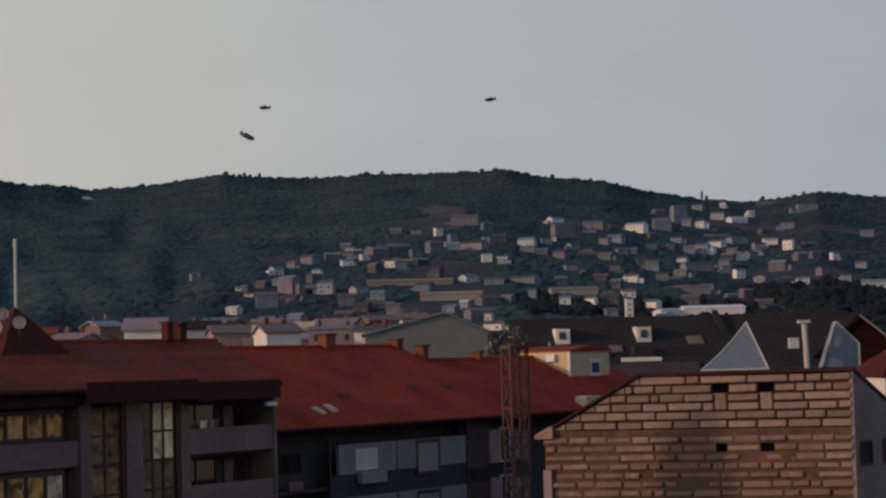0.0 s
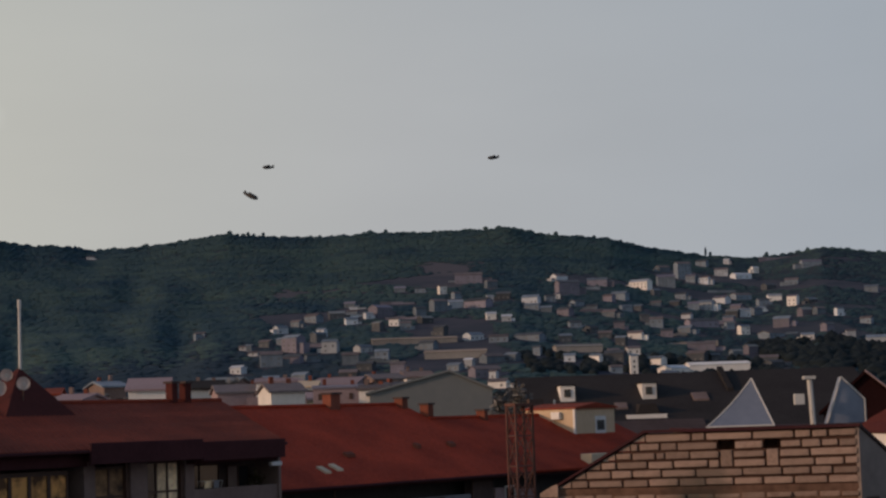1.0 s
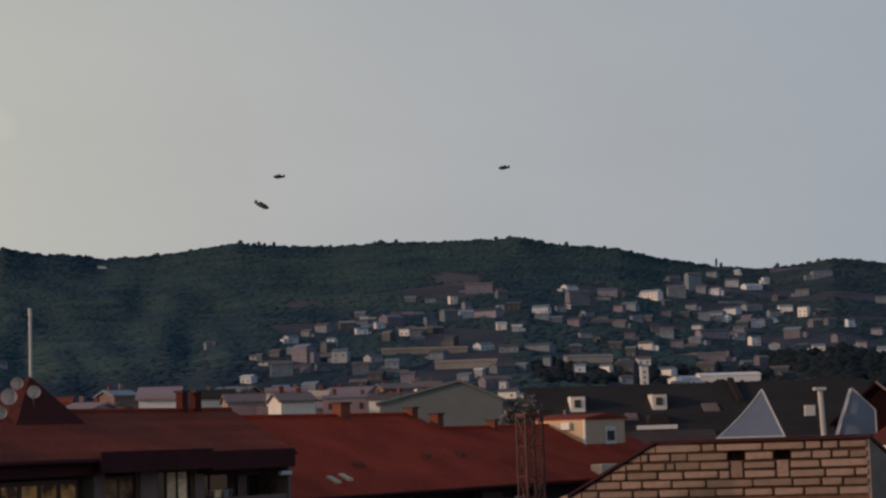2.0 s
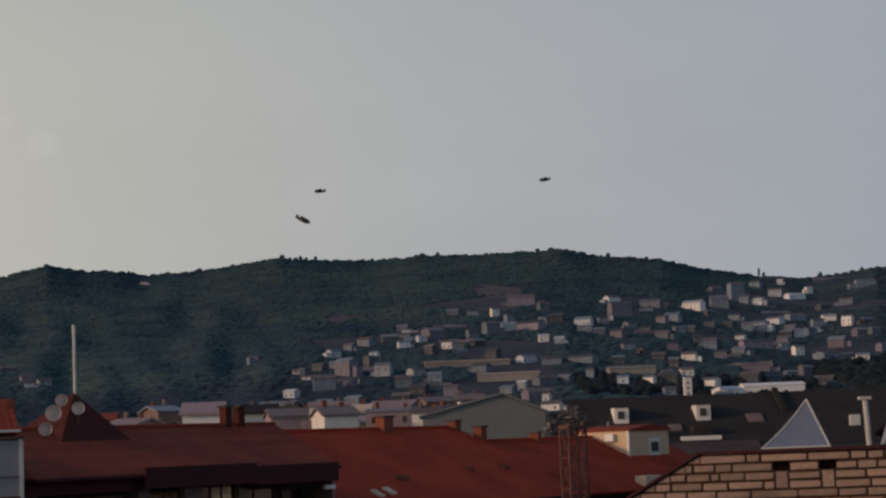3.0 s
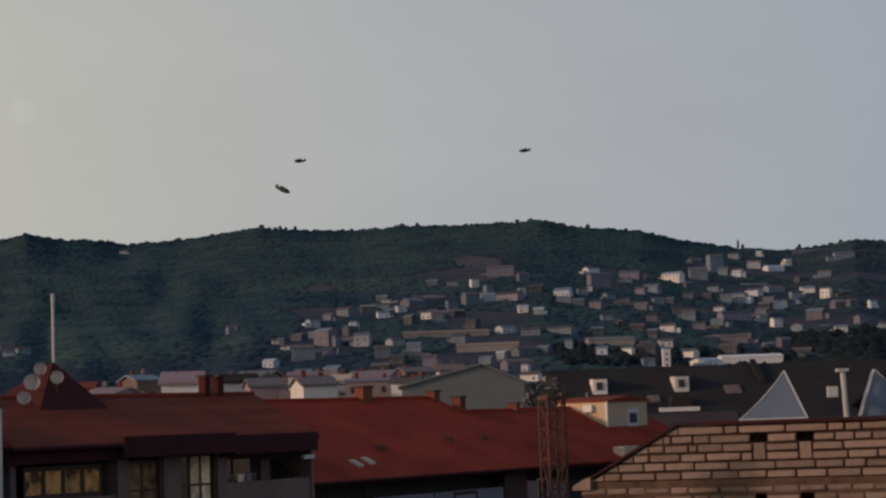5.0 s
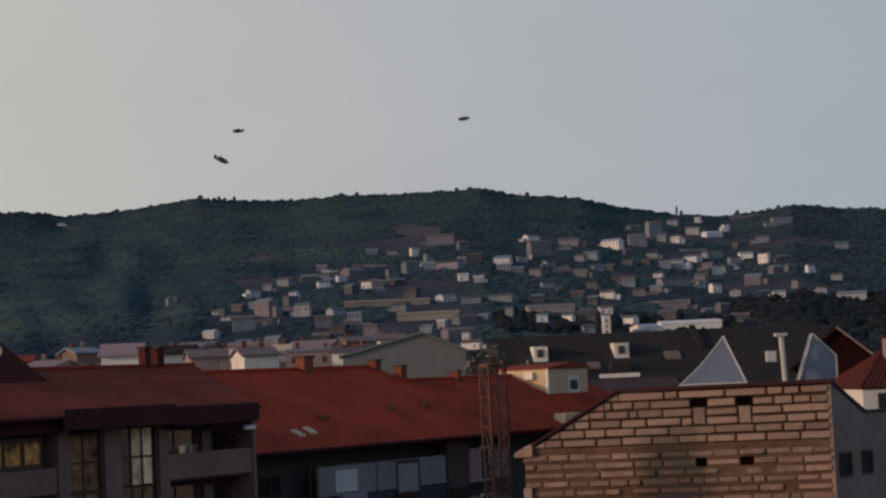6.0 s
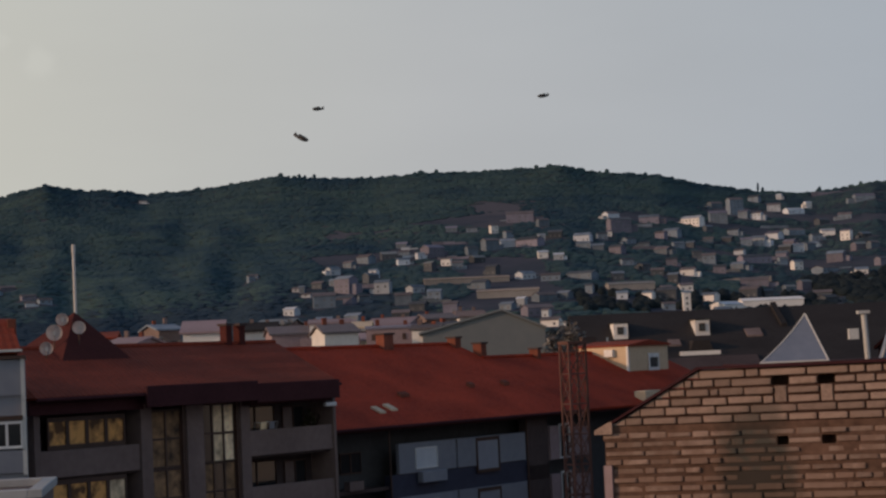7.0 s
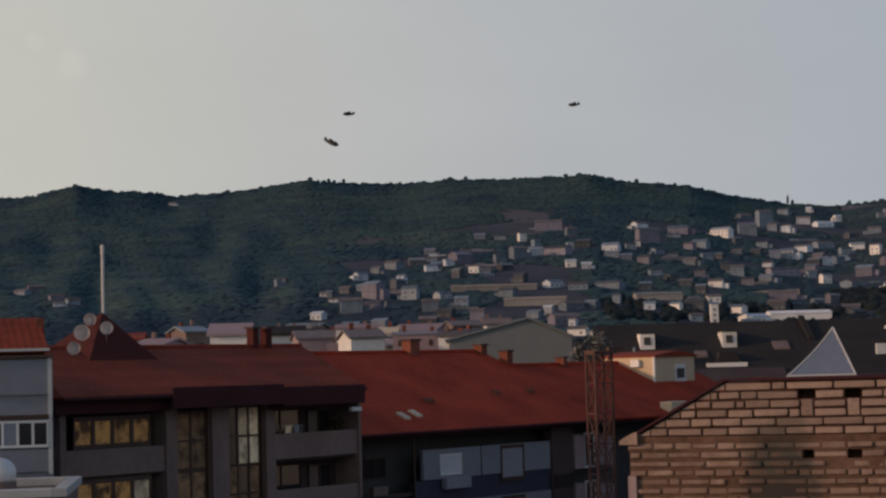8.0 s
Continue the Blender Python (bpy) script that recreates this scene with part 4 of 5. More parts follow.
# ---- white house, and a dark red roof behind it ----
def hip_house(x, y, w, d, eave, top, wall, roof, words, inset=2.5):
    home = thing("town_house", words, "house", pose(x, y, 0), "town houses")
    block("wall", wall, home, -w / 2, -d / 2, 0, w / 2, d / 2, eave)
    o = 0.12
    a = [(-w / 2 - o, -d / 2 - o, eave), (w / 2 + o, -d / 2 - o, eave), (w / 2 + o, d / 2 + o, eave), (-w / 2 - o, d / 2 + o, eave)]
    r0, r1 = (-w / 2 + inset, 0, top), (w / 2 - inset, 0, top)
    part("roof", tiled_slope(bmesh.new(), a[0], a[1], r0, r1), roof, home)
    part("roof", tiled_slope(bmesh.new(), a[2], a[3], r1, r0), roof, home)
    part("roof", tiled_slope(bmesh.new(), a[3], a[0], (r0[0], 0.05, top), r0), roof, home)
    part("roof", tiled_slope(bmesh.new(), a[1], a[2], r1, (r1[0], 0.05, top)), roof, home)
    for k in range(4):
        for u in (-w / 2 + 0.75, -w / 2 + 3.2, -w / 2 + 5.6):
            window(home, u, eave - 1.35 - 2.9 * k, u + 1.1, eave - 0.3 - 2.9 * k, -d / 2 - 0.08, 2, FRAME)
    return home


white_house = hip_house(28.8, 99.5, 8.2, 8, 16.75, 18.75, RENDER_WHITE, TILE_DARK, "white house with dark windows under a red hipped roof")
stack = block("chimney", RENDER_ROSE, white_house, -2.1, -1.6, 17.0, -1.2, -0.8, 19.2, "pale rendered chimney stack", 0.02)
block("cap", SOFFIT, stack, -2.2, -1.7, 19.2, -1.1, -0.7, 19.36)
clad = house("town_house", 33.0, 134, 16, 20.2, 5.6, 76.5, CLADDING, CLADDING, "dark red clad house with steep gable", group="town houses", z=0, floors=1, bays=0, pitch=0.85, over=0.3)
part("verge", rod(bmesh.new(), (-8.36, 0, 20.45), (-8.36, -3.1, 17.82), 0.07), RENDER_ROSE, clad, "pale verge strip along the gable")

# ---- granite house: a gable of coursed blocks ----
# local x runs from the right-hand corner to the left, y into the house
G_DIR = pose(14.46, 60, 0, 0, 0, -19)
gran = thing("granite_house", "house with an unrendered gable of pale granite blocks", "house", G_DIR)
COURSE, TOP, BAND = 0.288, 17.39, 0.17       # a mortar band lies under the sixth course


def gable_edge(z):
    """How far the gable reaches from its corner at a height."""
    if z > 17.4:
        return 6.6
    return 6.7 + (17.4 - z) * 3.4 / 1.95 if z > 15.45 else (10.0 if z > 14.4 else 9.8)


HOLES = ((3.88, 4.42, 1), (2.42, 2.95, 1), (3.99, 4.35, 7), (2.49, 2.93, 7))
# upright joints of the upper courses, from the corner outwards
JOINTS = {0: (0.91, 1.43, 1.97, 3.29, 4.79, 5.26), 1: (0.6, 1.13, 1.76, 5.72, 6.27, 6.99), 2: (1.5, 5.32, 6.13, 6.43, 7.22),
          3: (0.44, 1.37, 4.73, 5.87, 6.71, 7.73), 4: (0.82, 1.5, 2.4, 3.65, 5.14, 6.27, 7.22, 7.93),
          5: (0.97, 2.04, 3.01, 3.95, 4.84, 5.71, 6.7, 7.55, 8.69), 6: (0.6, 1.3, 2.1, 2.95, 3.75, 4.6, 5.5, 6.5, 7.1, 7.9, 8.5, 9.2)}
lengths = random.Random(11)
wall = block("gable_wall", MORTAR, gran, -9.8, 0.07, 0, 0, 0.45, TOP - 22 * COURSE - BAND, "mortared granite gable wall")
spots = []
for row in range(22):
    z1 = TOP - row * COURSE - (BAND if row > 5 else 0)
    if row == 6:
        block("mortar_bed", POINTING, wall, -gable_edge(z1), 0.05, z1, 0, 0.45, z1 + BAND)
    z0, end = z1 - COURSE, gable_edge(z1 - 0.02)
    cuts = sorted((a, b) for a, b, r in HOLES if r == row)
    at = 0.0
    for a, b in cuts + [(end, end)]:
        if a > at:
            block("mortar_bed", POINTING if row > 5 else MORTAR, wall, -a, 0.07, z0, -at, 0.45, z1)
        at = b
    runs, at = [], 0.0
    if row in (2, 3):
        cuts = sorted((a + 0.05, b - 0.05) for a, b, r in HOLES[:2])
    for a, b in cuts + [(end, end)]:
        runs.append((at, a))
        at = b
    for x, stop in runs:
        while x < stop - 0.15:
            ahead = [q for q in JOINTS.get(row, ()) if q > x + 0.02]
            if ahead or row in JOINTS:
                w = min(ahead[0] if ahead else stop, stop) - x
                spots.append((x, w, z0, row))
                x += w
                continue
            w = min(lengths.choice((0.42, 0.58, 0.7, 0.85, 1.0, 1.25)) * lengths.uniform(0.9, 1.1), stop - x)
            if stop - x - w < 0.35:
                w = stop - x
            spots.append((x, w, z0, row))
            x += w
    lean = gable_edge(z0) - end
    if 0.1 < lean < 1:
        tip = prism(bmesh.new(), [(-end - 0.02, 0.0, z0 + 0.04), (-end - 0.02, 0.0, z1 - 0.04), (-end - lean + 0.06, 0.0, z0 + 0.04)], (0, 0.2, 0))
        part("granite_block", tip, GRANITE, wall)
for a, b, r in HOLES[:2]:
    z1 = TOP - 2 * COURSE
    block("infill", GRANITE, wall, -b + 0.08, 0.03, z1 - 0.54, -a - 0.08, 0.2, z1 - 0.02, "upright stone infill below a beam hole", 0.02)
spots = [q for q in spots if q[3] < 5 or lengths.random() > 0.03]
block("inner_wall", MORTAR, gran, -9.7, 0.6, 0, -0.1, 0.8, 15.4)
block("inner_wall", MORTAR, gran, -6.6, 0.6, 15.4, -0.1, 0.8, 17.3)
block_meshes = []
for k in range(6):
    bm = box(bmesh.new(), -0.5, -0.5, -0.5, 0.5, 0.5, 0.5)
    r = random.Random(40 + k)
    for v in bm.verts:
        v.co += Vector((r.uniform(-0.012, 0.012), r.uniform(-0.08, 0.08), r.uniform(-0.06, 0.06)))
    bmesh.ops.bevel(bm, geom=list(bm.edges), offset=0.07, segments=1, affect="EDGES")
    d = bpy.data.meshes.new("granite_block")
    bm.to_mesh(d)
    bm.free()
    d.materials.append(GRANITE)
    block_meshes.append(d)
for x, w, z0, row in spots:
    ob = new("granite_block", lengths.choice(block_meshes))
    ob.parent = wall
    h = COURSE - (lengths.uniform(0.07, 0.11) if row < 6 else lengths.uniform(0.1, 0.16))
    ob.scale = (w - lengths.uniform(0.05, 0.09), 0.16, h)
    ob.location = (-(x + w / 2), 0.07 + lengths.uniform(-0.02, 0.075 if row > 5 else 0.01), z0 + COURSE / 2 + lengths.uniform(-0.01, 0.01))
verge = bmesh.new()
prism(verge, [(-9.8, -0.1, 15.71), (-6.75, -0.1, 17.42), (0.1, -0.1, 17.42), (0.1, -0.1, 17.5), (-6.8, -0.1, 17.5), (-9.8, -0.1, 15.79)], (0, 0.9, 0))
part("coping", verge, SOFFIT, gran, "dark coping along the gable")
block("roof", SLATE, gran, -9.6, 0.8, 14.9, -2.5, 12, 15.1)
block("rear_wall", RENDER_GREY, gran, -9.6, 11.7, 0, -2.5, 12, 14.9)
block("flank_wall", RENDER_GREY, gran, -9.8, 0.45, 0, -9.6, 12, 14.9)
part("corner_stone", prism(bmesh.new(), [(-10.3, -0.12, 15.42), (-9.7, -0.12, 15.42), (-9.7, -0.12, 15.84), (-9.85, -0.12, 15.8), (-10.3, -0.12, 15.55)], (0, 0.6, 0)), GRANITE, gran, "pale overhanging corner stone")
block("pier", RENDER_ROSE, gran, -10.05, -0.06, 0, -9.78, 0.5, 14.4, "pale rendered pier")
side = thing("rendered_house", "grey rendered house wall with two small windows", "house", pose(14.5, 60.0, 0, 0, 0, 45))
part("wall", prism(bmesh.new(), [(0, 0, 0), (0, 0, 17.4), (1.95, 0, 16.38), (9, 0, 16.38), (9, 0, 0)], (0, 0.4, 0)), RENDER_SIDE, side)
part("coping", prism(bmesh.new(), [(0, -0.06, 17.42), (2.0, -0.06, 16.38), (2.0, -0.06, 16.48), (0, -0.06, 17.52)], (0, 0.5, 0)), RENDER_DARK, side)
block("coping", RENDER_DARK, side, 2.0, -0.06, 16.38, 9.1, 0.45, 16.46)
block("side_wall", RENDER_GREY, side, 8.6, 0.4, 0, 9, 8, 16.3)
for a, b in ((0.26, 0.96), (1.62, 2.25), (4.2, 4.9)):
    window(side, a, 14.42, b, 15.22, -0.05, 1, FRAME)


# ---- building with a long red roof ----
mid = thing("red_roofed_block", "apartment block with a long red tiled roof", "apartment building", pose(-6.51, 104.08, 0, 0, 0, 52.4))
block("wall", RENDER_SHADE, mid, 0.0, 1.6, 0, 43.6, 14, 14.6)
part("gable", prism(bmesh.new(), [(43.6, -0.5, 14.6), (43.6, 6.8, 18.0), (43.6, 14.2, 15.6), (43.6, 14.2, 14.6)], (0.2, 0, 0)), RENDER_DARK, mid)
part("gable", prism(bmesh.new(), [(23.0, 0.5, 14.6), (23.0, 9, 19.0), (23.0, 18.0, 14.6)], (0.2, 0, 0)), RENDER_DARK, mid)
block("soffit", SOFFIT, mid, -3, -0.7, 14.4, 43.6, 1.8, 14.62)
part("roof", tiled_slope(bmesh.new(), (-3.5, -0.9, 14.68), (23.2, -0.9, 14.68), (-3.5, 9, 19.2), (23.2, 9, 19.2)), TILE, mid)
part("roof", tiled_slope(bmesh.new(), (23.2, -0.9, 14.68), (44, -0.9, 14.68), (23.2, 6.8, 18.2), (44, 6.8, 18.2)), TILE, mid)
part("roof", tiled_slope(bmesh.new(), (23.2, 19, 14.68), (-3.5, 19, 14.68), (23.2, 9, 19.2), (-3.5, 9, 19.2)), TILE, mid)
part("roof", tiled_slope(bmesh.new(), (44, 14.5, 15.7), (23.2, 14.5, 15.7), (44, 6.8, 18.2), (23.2, 6.8, 18.2)), TILE, mid)
for k in range(5):
    z = 13.55 - 3.0 * k
    # white panels, given the blue-grey they show in shade as base colour
    block("facade_panel", RENDER_BLUE, mid, 5.75, 0, z - 1.7, 11.05, 0.25, z, "white facade panel in a shaded blue-grey", 0.02)
    block("facade_panel", RENDER_BLUE, mid, 11.2, 0, z - 1.7, 18.1, 0.25, z, "white facade panel in a shaded blue-grey", 0.02)
    block("balcony_band", SHADED_NAVY, mid, 5.0, 0.1, z - 3.0, 20.6, 0.5, z - 1.72)
    window(mid, 7.2, z - 1.5, 9.2, z - 0.3, -0.06, 1, PVC, SHUTTER)
    window(mid, 13.0, z - 2.15, 15.3, z - 0.06, -0.06, 1, FRAME, RENDER_BLUE, name="balcony_door", t=0.2)
    block("air_conditioner", RENDER_BLUE, mid, 7.4, -0.35, z - 2.3, 9.7, 0.05, z - 1.66, "pale casing under the window", 0.03)
    window(mid, 2.4, z - 1.5, 4.2, z - 0.3, 1.5, 2, FRAME, GLASS)
    block("balcony_slab", RENDER_DARK, mid, 0.2, 0.2, z - 2.5, 5.0, 1.6, z - 2.3)
    block("balcony_box", RENDER_GREY, mid, 1.4, 0.0, z - 2.3, 2.6, 0.4, z - 1.8)
    block("wall_panel", RENDER_ROSE, mid, 20.9, 0.1, z - 1.9, 21.9, 0.6, z + 0.2, "pale rose wall panel")
    window(mid, 22.3, z - 1.9, 23.4, z + 0.3, 0.3, 2, PVC, GLASS, name="balcony_door", t=0.12)
    block("wall_panel", RENDER_ROSE, mid, 23.7, 0.1, z - 1.8, 25.2, 0.6, z, "pale rose wall panel")
    block("wall_pier", RENDER_DARK, mid, 18.3, 0.05, z - 3.0, 20.6, 0.6, z + 0.9)
for u, y, z0, z1, w in ((15.6, 8.8, 18.4, 19.95, 0.95), (22.7, 8.7, 18.5, 19.6, 0.6), (23.5, 7.2, 17.8, 19.15, 0.6), (29.0, 6.6, 17.7, 18.65, 0.4)):
    chimney(mid, u, y, z0, z1, w, 0.7)


def on_slope(y):
    return 14.72 + (y + 0.9) * 4.52 / 9.9


def slope_piece(name, u, y, w, d, mat, lift=0.12):
    bm = prism(bmesh.new(), [(u - w / 2, y - d / 2, on_slope(y - d / 2)), (u + w / 2, y - d / 2, on_slope(y - d / 2)),
                             (u + w / 2, y + d / 2, on_slope(y + d / 2)), (u - w / 2, y + d / 2, on_slope(y + d / 2))], (0, 0, lift))
    return part(name, bm, mat, mid)


block("roof_hatch", RENDER_CREAM, mid, 31.0, -0.8, 14.6, 33.1, 0.1, 15.55, "white boxed roof hatch", 0.04)
slope_piece("skylight", 5.0, 0.75, 0.5, 0.7, RENDER_CREAM)
slope_piece("skylight", 6.3, 0.95, 0.5, 0.7, RENDER_CREAM)
slope_piece("roof_vent", 9.2, 2.3, 0.8, 0.3, BRICK, 0.2)
slope_piece("roof_vent", 16.6, 2.9, 0.5, 0.3, BRICK, 0.25)
slope_piece("roof_vent", 20.2, 2.9, 0.6, 0.3, BRICK, 0.25)

part("ridge_tiles", rod(bmesh.new(), (-3.5, 9, 19.25), (23.2, 9, 19.25), 0.13, 8), TILE, mid)
part("ridge_tiles", rod(bmesh.new(), (23.2, 6.8, 18.26), (44, 6.8, 18.26), 0.12, 8), TILE, mid)
part("gutter", rod(bmesh.new(), (-3.5, -0.98, 14.6), (23.2, -0.98, 14.6), 0.08, 8), SOFFIT, mid)
part("downpipe", rod(bmesh.new(), (4.9, -0.05, 0), (4.9, -0.05, 14.5), 0.06, 8), FRAME, mid)
part("downpipe", rod(bmesh.new(), (18.2, -0.05, 0), (18.2, -0.05, 14.5), 0.06, 8), FRAME, mid)

# ---- apartment building with loggias ----
flat = thing("loggia_building", "brown-grey apartment building with loggias and a tiled roof", "apartment building", pose(-18.07, 82, 0, 0, 0, 52.4))
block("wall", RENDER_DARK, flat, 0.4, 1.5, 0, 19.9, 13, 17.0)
for k in range(5):
    dz = -2.72 * k
    block("loggia_parapet", RENDER_GREY, flat, 0.65, 0, 13.8 + dz, 6.5, 0.2, 14.98 + dz, bevel=0.02)
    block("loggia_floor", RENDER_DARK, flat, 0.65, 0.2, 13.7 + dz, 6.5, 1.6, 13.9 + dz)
    window(flat, 1.25, 15.0 + dz, 5.75, 16.4 + dz, 0.12, 4, FRAME, (AMBER_PANE, AMBER_PANE, AMBER_PANE, CURTAIN) if k % 2 else AMBER_PANE, t=0.2)
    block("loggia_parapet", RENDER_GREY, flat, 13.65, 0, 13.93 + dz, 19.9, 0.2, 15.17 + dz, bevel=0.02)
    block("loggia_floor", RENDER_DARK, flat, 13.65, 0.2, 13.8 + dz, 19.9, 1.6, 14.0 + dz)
    window(flat, 14.2, 14.2 + dz, 17.0, 16.3 + dz, 1.4, 2, FRAME, GLASS, name="glass_door")
    window(flat, 17.6, 14.4 + dz, 19.2, 16.2 + dz, 1.4, 2, FRAME, (RENDER_GREY, GLASS))
    window(flat, 7.25, 13.75 + dz, 9.2, 16.45 + dz, 0.1, 2, FRAME, (AMBER_DIM, AMBER_DIM), rails=1, name="bay_window", t=0.1)
    window(flat, 10.55, 13.75 + dz, 12.75, 16.6 + dz, 0.1, 3, FRAME, (GLASS, CURTAIN, CURTAIN) if k == 0 else (AMBER_DIM, GLASS, AMBER_DIM), rails=1, name="bay_window", t=0.1)
for a, b in ((0.3, 0.65), (6.5, 7.2), (9.4, 10.5), (13.0, 13.65), (19.75, 19.95)):
    block("pier", RENDER_GREY, flat, a, -0.12, 0, b, 1.6, 16.9, bevel=0.02)
block("pipe", FRAME, flat, 9.2, -0.02, 0, 9.38, 0.2, 16.8)
block("pipe", FRAME, flat, 12.8, -0.02, 0, 12.98, 0.2, 16.8)
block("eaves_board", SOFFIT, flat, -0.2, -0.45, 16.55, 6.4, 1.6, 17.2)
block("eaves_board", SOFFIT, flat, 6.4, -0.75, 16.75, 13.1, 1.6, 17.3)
block("fascia", SOFFIT, flat, 5.9, -1.25, 16.62, 13.1, -1.09, 17.58, "tall dark maroon fascia board", 0.02)
block("fascia", SOFFIT, flat, 13.1, -1.22, 16.52, 19.05, -1.09, 17.44, "tall dark maroon fascia board", 0.02)
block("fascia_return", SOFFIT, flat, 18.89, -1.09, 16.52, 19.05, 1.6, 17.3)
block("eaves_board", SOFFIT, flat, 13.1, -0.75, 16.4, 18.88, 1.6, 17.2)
part("roof", tiled_slope(bmesh.new(), (-0.3, -1.0, 17.3), (19.3, -1.0, 17.3), (3.0, 6, 19.5), (22.2, 6, 19.5)), TILE_OLD, flat)
part("roof", tiled_slope(bmesh.new(), (25.0, 13, 17.0), (-0.3, 13, 17.0), (22.2, 6, 19.5), (3.0, 6, 19.5)), TILE_OLD, flat)
part("roof", tiled_slope(bmesh.new(), (19.3, -1.0, 17.3), (25.5, 13, 17.0), (22.2, 6, 19.5), (22.25, 6.1, 19.5)), TILE_OLD, flat)
part("roof", tiled_slope(bmesh.new(), (-0.3, 13, 17.0), (-0.3, -1.0, 17.3), (3.0, 6.1, 19.5), (3.0, 6, 19.5)), TILE_OLD, flat)
part("ridge_tiles", rod(bmesh.new(), (3.0, 6, 19.55), (22.2, 6, 19.55), 0.12, 8), TILE_OLD, flat)
part("gutter", rod(bmesh.new(), (-0.3, -1.08, 17.2), (19.3, -1.08, 17.2), 0.08, 8), SOFFIT, flat)
pyramid(5.3, 10.2, 3.8, 8.8, 18.6, (8.2, 6.0, 21.25), TILE_DARK, "stair_tower_roof", flat)
for u in (18.5, 19.5):
    chimney(flat, u, 6.0, 19.3, 20.45, 0.42, 0.5, TILE_DARK)
mast = thing("antenna_mast", "slender white antenna mast on the tiled roof", "antenna", flat.matrix_world @ pose(8.26, 6.0, 21.1))
part("pole", rod(bmesh.new(), (0, 0, 0), (0, 0, 3.0), 0.075, 8), STEEL, mast)
part("tip", rod(bmesh.new(), (0, 0, 2.98), (0, 0, 3.4), 0.095, 8), STEEL, mast)


def satellite_dish(m, r):
    d = thing("satellite_dish", "round pale satellite dish on the tiled roof", "satellite dish", m, "dishes on the roof")
    bm = bmesh.new()
    rings = []
    for k in range(5):
        q = r * (k + 0.001) / 4
        rings.append([bm.verts.new((q * math.cos(a * math.pi / 8), 0.35 * q * q / r - 0.35 * r, q * math.sin(a * math.pi / 8))) for a in range(16)])
    for k in range(4):
        for a in range(16):
            bm.faces.new((rings[k][a], rings[k][(a + 1) % 16], rings[k + 1][(a + 1) % 16], rings[k + 1][a]))
    bmesh.ops.solidify(bm, geom=list(bm.faces), thickness=0.02)
    bmesh.ops.scale(bm, vec=(1, -1, 1), verts=bm.verts)
    bmesh.ops.recalc_face_normals(bm, faces=bm.faces)
    part("bowl", bm, DISH, d)
    part("arm", rod(bmesh.new(), (0, 0, -r * 0.9), (0, -r * 0.8, -0.05), 0.025), STEEL, d)
    part("receiver", box(bmesh.new(), -0.06, -r * 0.9, -0.1, 0.06, -r * 0.75, 0.04), STEEL, d)
    part("stand", rod(bmesh.new(), (0, 0.12, 0), (0, 0.12, -1.1), 0.035), FRAME, d)
    return d


for u, y, z, r in ((5.0, 4.4, 19.5, 0.31), (6.2, 5.2, 20.25, 0.38), (7.4, 6.0, 20.9, 0.3), (7.2, 4.6, 20.45, 0.31)):
    satellite_dish(flat.matrix_world @ pose(u, y, z, 0, 0, -40), r)

# ---- things in the upper loggia ----
plant_pot = thing("potted_plant", "bushy potted plant on the loggia floor", "plant", flat.matrix_world @ pose(19.0, 0.75, 14.0))
bm = bmesh.new()
bmesh.ops.create_cone(bm, cap_ends=True, segments=14, radius1=0.2, radius2=0.28, depth=0.45, matrix=Matrix.Translation((0, 0, 0.225)))
part("pot", bm, BRICK, plant_pot)
part("stem", rod(bmesh.new(), (0, 0, 0.4), (0.05, 0, 1.2), 0.04), FRAME, plant_pot)
bm = bmesh.new()
leaves = random.Random(5)
for _ in range(160):
    a, b, r = leaves.uniform(0, 6.3), leaves.uniform(-1.2, 1.4), leaves.uniform(0.15, 0.55)
    c = Vector((r * math.cos(a) * math.cos(b), r * math.sin(a) * math.cos(b), 1.35 + 0.9 * r * math.sin(b) * 1.3))
    q = [c + Vector((leaves.uniform(-0.13, 0.13), leaves.uniform(-0.13, 0.13), leaves.uniform(-0.13, 0.13))) for _ in range(3)]
    bm.faces.new([bm.verts.new(p) for p in q])
part("foliage", bm, LEAF_NEAR, plant_pot)
airer = thing("clothes_airer", "folding clothes airer hung with pale cloths", "clothes airer", flat.matrix_world @ pose(15.6, 0.7, 14.0))
for x in (-0.6, 0.6):
    for y in (-0.25, 0.25):
        part("leg", rod(bmesh.new(), (x, y, 0), (x, -y, 1.5), 0.015), STEEL, airer)
for y in (-0.2, 0.0, 0.2):
    part("rail", rod(bmesh.new(), (-0.7, y, 1.5), (0.7, y, 1.5), 0.012), STEEL, airer)
for x, w, h, m in ((-0.4, 0.45, 0.8, CURTAIN), (0.2, 0.35, 0.6, RENDER_BLUE)):
    block("cloth", m, airer, x - w / 2, -0.23, 1.5 - h, x + w / 2, -0.19, 1.53)
blind = thing("awning_box", "white rolled awning box under the eaves", "awning", flat.matrix_world @ pose(19.3, -0.3, 16.25))
block("case", PVC, blind, -0.4, -0.12, -0.16, 0.42, 0.12, 0.05, bevel=0.04)

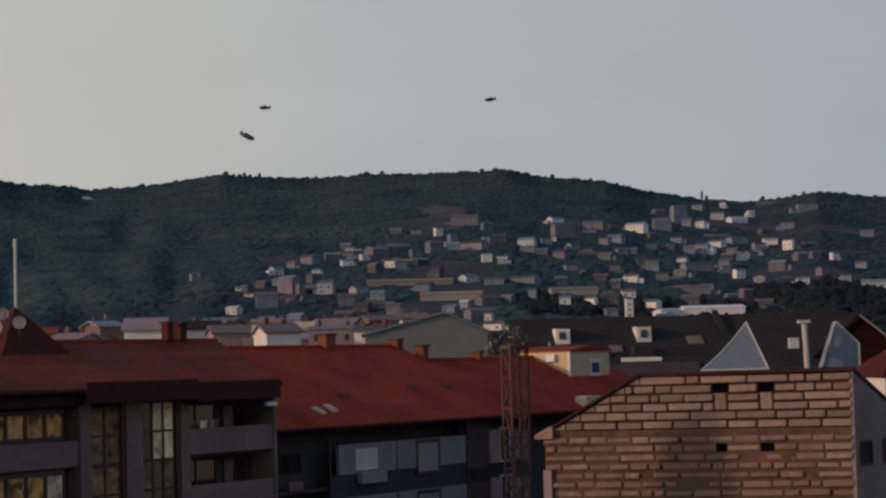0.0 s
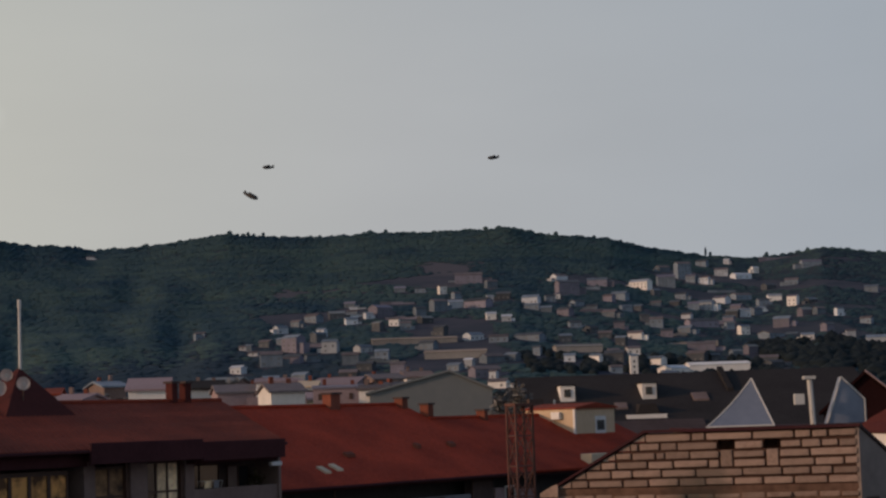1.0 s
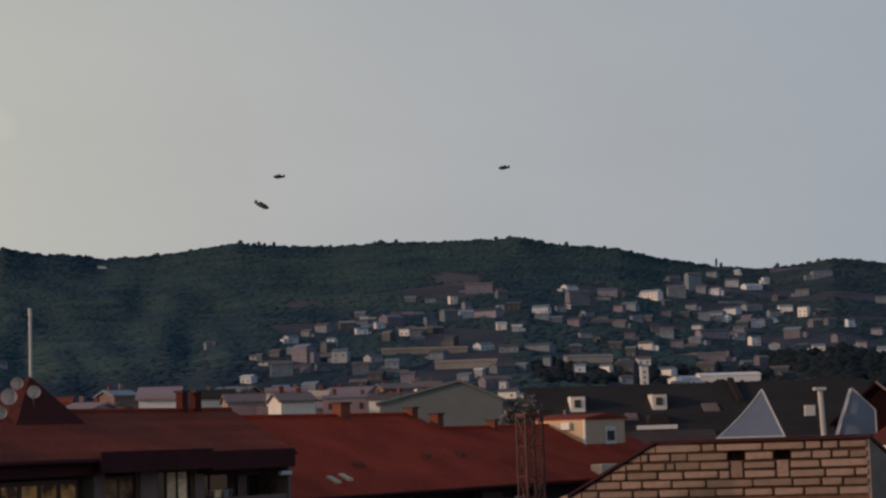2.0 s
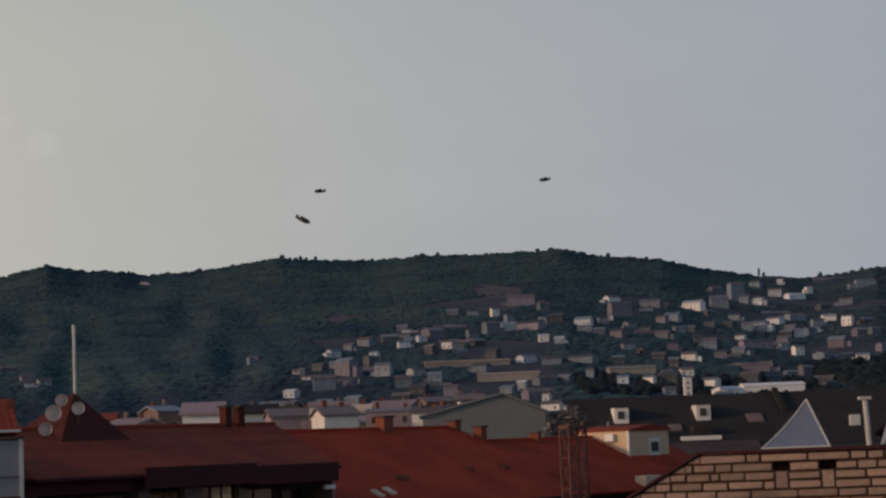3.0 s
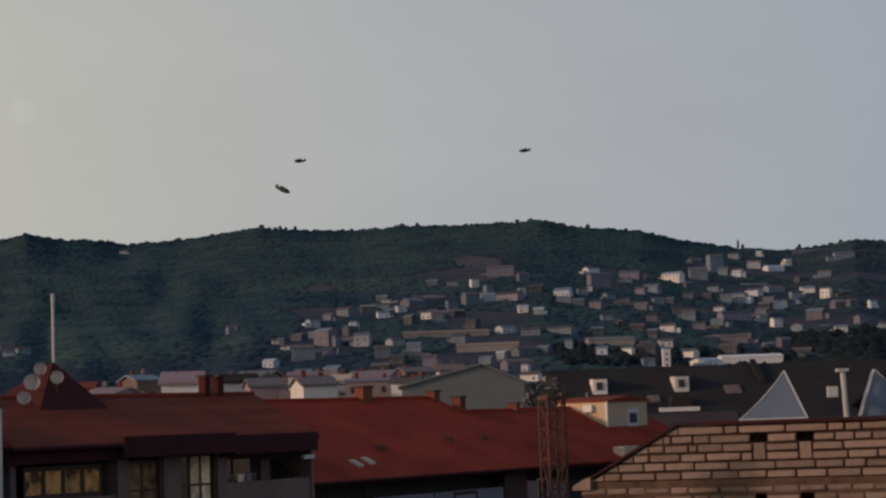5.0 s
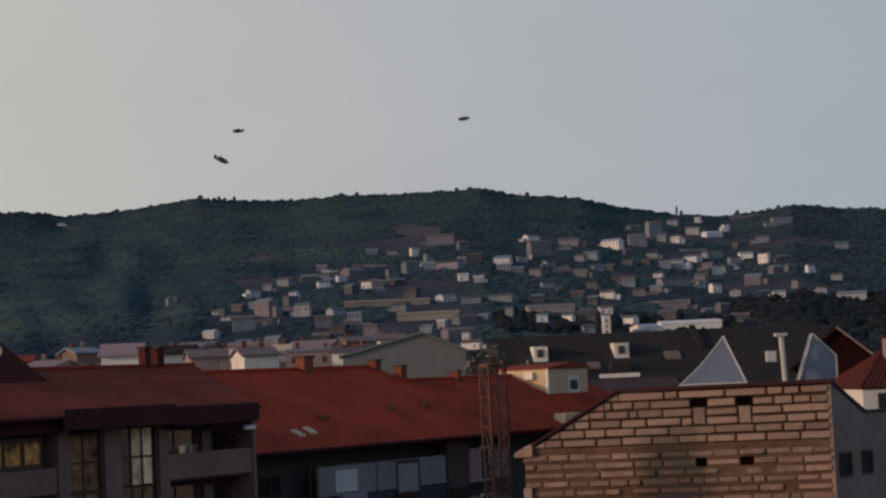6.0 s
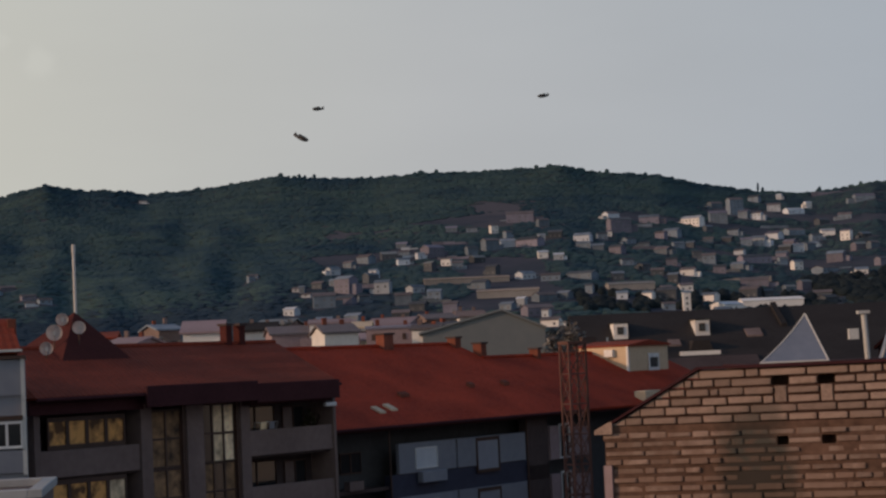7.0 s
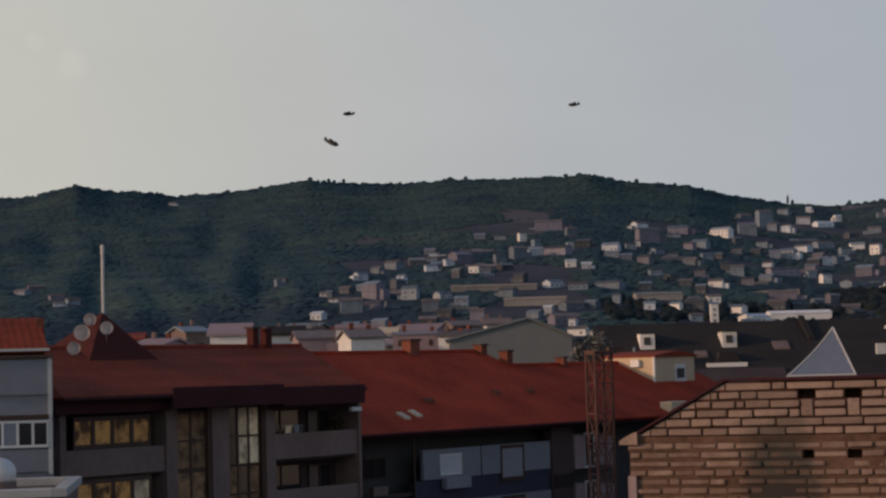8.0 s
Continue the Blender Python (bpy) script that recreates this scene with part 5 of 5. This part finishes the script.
# ---- blue-grey glazed attic and its red roof ----
attic = thing("glazed_attic_house", "blue-grey panelled house with a white-framed gallery", "house", pose(-16.55, 75, 0, 0, 0, 12))
# wall deepened out of sight to shade the loggia building's end
block("wall", RENDER_BLUE, attic, -12, 0.1, 0, 0, 6.0, 18.9)
# unseen block added to keep sun off that same end wall
block("rear_wing", RENDER_BLUE, attic, -12, 6.0, 0, -3.2, 9.0, 19.3)
block("panel", RENDER_BLUE, attic, -12, -0.02, 17.5, -0.12, 0.1, 18.88, "pale upper panel")
block("corner_strip", STEEL, attic, -0.14, -0.06, 14.4, 0.02, 0.2, 18.95)
block("flashing", FRAME, attic, -12.1, -0.15, 18.92, 0.05, 6.0, 19.05)
block("ledge", FRAME, attic, -12, -0.08, 16.55, -0.1, 0.1, 16.72)
window(attic, -4.2, 15.45, -0.15, 16.5, -0.08, 7, PVC, (GLASS, RENDER_BLUE, GLASS), t=0.1)
block("lower_panel", RENDER_BLUE, attic, -12, -0.05, 14.5, -0.02, 0.1, 15.35)
part("roof", tiled_slope(bmesh.new(), (-12.2, -0.1, 19.25), (-0.1, -0.1, 19.25), (-12.2, 3.2, 20.6), (-0.5, 3.2, 20.6), swell=0.01), TILE_OLD, attic)
part("roof", tiled_slope(bmesh.new(), (-0.3, 6.1, 19.2), (-12.2, 6.1, 19.2), (-0.5, 3.2, 20.6), (-12.2, 3.2, 20.6), swell=0.01), TILE_OLD, attic)
chimney(attic, -0.45, 2.4, 19.6, 20.55, 0.35, 0.5, BRICK, False)
block("gutter", STEEL, attic, -12.2, -0.2, 19.2, -0.05, -0.08, 19.3)

# ---- terrace with white coping, and a white dome on it ----
ter = thing("roof_terrace", "flat roof terrace edged with white coping", "terrace", pose(-10.4, 50, 0, 0, 0, 8))
block("wall", RENDER_GREY, ter, -9, -3.5, 0, -0.1, 2, 15.2)
block("coping", COPING, ter, -9, 1.7, 15.2, 0, 2.1, 15.42, bevel=0.02)
block("coping", COPING, ter, -0.35, -3.6, 15.2, 0, 1.7, 15.42, bevel=0.02)
block("coping", COPING, ter, -9, -3.6, 15.2, -0.35, -3.25, 15.42, bevel=0.02)
dome = bmesh.new()
bmesh.ops.create_uvsphere(dome, u_segments=20, v_segments=10, radius=0.42)
bmesh.ops.bisect_plane(dome, geom=list(dome.verts) + list(dome.edges) + list(dome.faces), plane_co=(0, 0, -0.2), plane_no=(0, 0, 1), clear_inner=True)
cupola = thing("roof_dome", "smooth white dome on the roof terrace", "roof dome", pose(-12.45, 50.2, 15.62))
part("shell", dome, PVC, cupola)
part("curb", rod(bmesh.new(), (0, 0, -0.42), (0, 0, -0.19), 0.42, 20), RENDER_GREY, cupola)

# ---- red lattice mast of a building crane ----
tower = thing("lattice_mast", "red oxide steel lattice mast of a crane", "crane mast", pose(5.52, 85, 0, 0, 0, 24))
W2, TALL = 0.42, 18.6
corners = ((-W2, -W2), (W2, -W2), (W2, W2), (-W2, W2))
for x, y in corners:
    block("leg", RUST, tower, x - 0.04, y - 0.04, 0, x + 0.04, y + 0.04, TALL)
levels = 14
for k in range(levels):
    z, z2 = TALL * k / levels, TALL * (k + 1) / levels
    for i in range(4):
        a, b = corners[i], corners[(i + 1) % 4]
        part("strut", rod(bmesh.new(), (*a, z2), (*b, z2), 0.035, 5), RUST, tower)
        lo, hi = (a, b) if (k + i) % 2 else (b, a)
        part("brace", rod(bmesh.new(), (*lo, z), (*hi, z2), 0.03, 5), RUST, tower)
        part("brace", rod(bmesh.new(), (*hi, z), (*lo, z2), 0.025, 5), RUST, tower)
block("jib_stub", FRAME, tower, 0.45, -0.12, TALL + 0.02, 1.15, 0.12, TALL + 0.26, "short dark jib stub")
block("head_plate", RUST, tower, -W2 - 0.06, -W2 - 0.06, TALL, W2 + 0.06, W2 + 0.06, TALL + 0.1)


# ---- aircraft over the hill ----
def aircraft(m, span, words):
    a = thing("aircraft", words, "aircraft", m, "aircraft in the sky")
    s = span / 20
    bm = bmesh.new()
    rings = []
    for k in range(9):
        r = (0.7 + 1.9 * math.sin(math.pi * (k / 8) ** 0.7)) * s
        rings.append([bm.verts.new((r * math.cos(q * math.pi / 5), (2 * k - 8) * s, r * math.sin(q * math.pi / 5))) for q in range(10)])
    for k in range(8):
        for q in range(10):
            bm.faces.new((rings[k][q], rings[k][(q + 1) % 10], rings[k + 1][(q + 1) % 10], rings[k + 1][q]))
    bm.faces.new(rings[0]), bm.faces.new(rings[8])
    bmesh.ops.recalc_face_normals(bm, faces=bm.faces)
    part("fuselage", bm, ALLOY, a)
    part("wing", box(bmesh.new(), -10 * s, -2.2 * s, 0.7 * s, 10 * s, 0.8 * s, 2.1 * s, 0.3 * s), ALLOY, a)
    part("tailplane", box(bmesh.new(), -3.5 * s, 6 * s, 1.2 * s, 3.5 * s, 7.6 * s, 1.5 * s, 0.08 * s), ALLOY, a)
    part("fin", box(bmesh.new(), -0.2 * s, 5.5 * s, 0, 0.2 * s, 7.8 * s, 3.0 * s, 0.08 * s), ALLOY, a)
    for x in (-4, 4):
        part("engine", rod(bmesh.new(), (x * s, -3.2 * s, 1.2 * s), (x * s, 0, 1.2 * s), 0.6 * s, 10), ALLOY, a)
    return a


aircraft(pose(-242, 3900, 548, 0, 0, -80), 30, "dark twin-engined aircraft flying level over the hill")
aircraft(pose(219, 3900, 554, 3, 0, -80), 30, "dark twin-engined aircraft flying level over the hill")
aircraft(pose(-258, 3600, 454, 24, 4, 84), 38, "dark twin-engined aircraft banking over the hill")
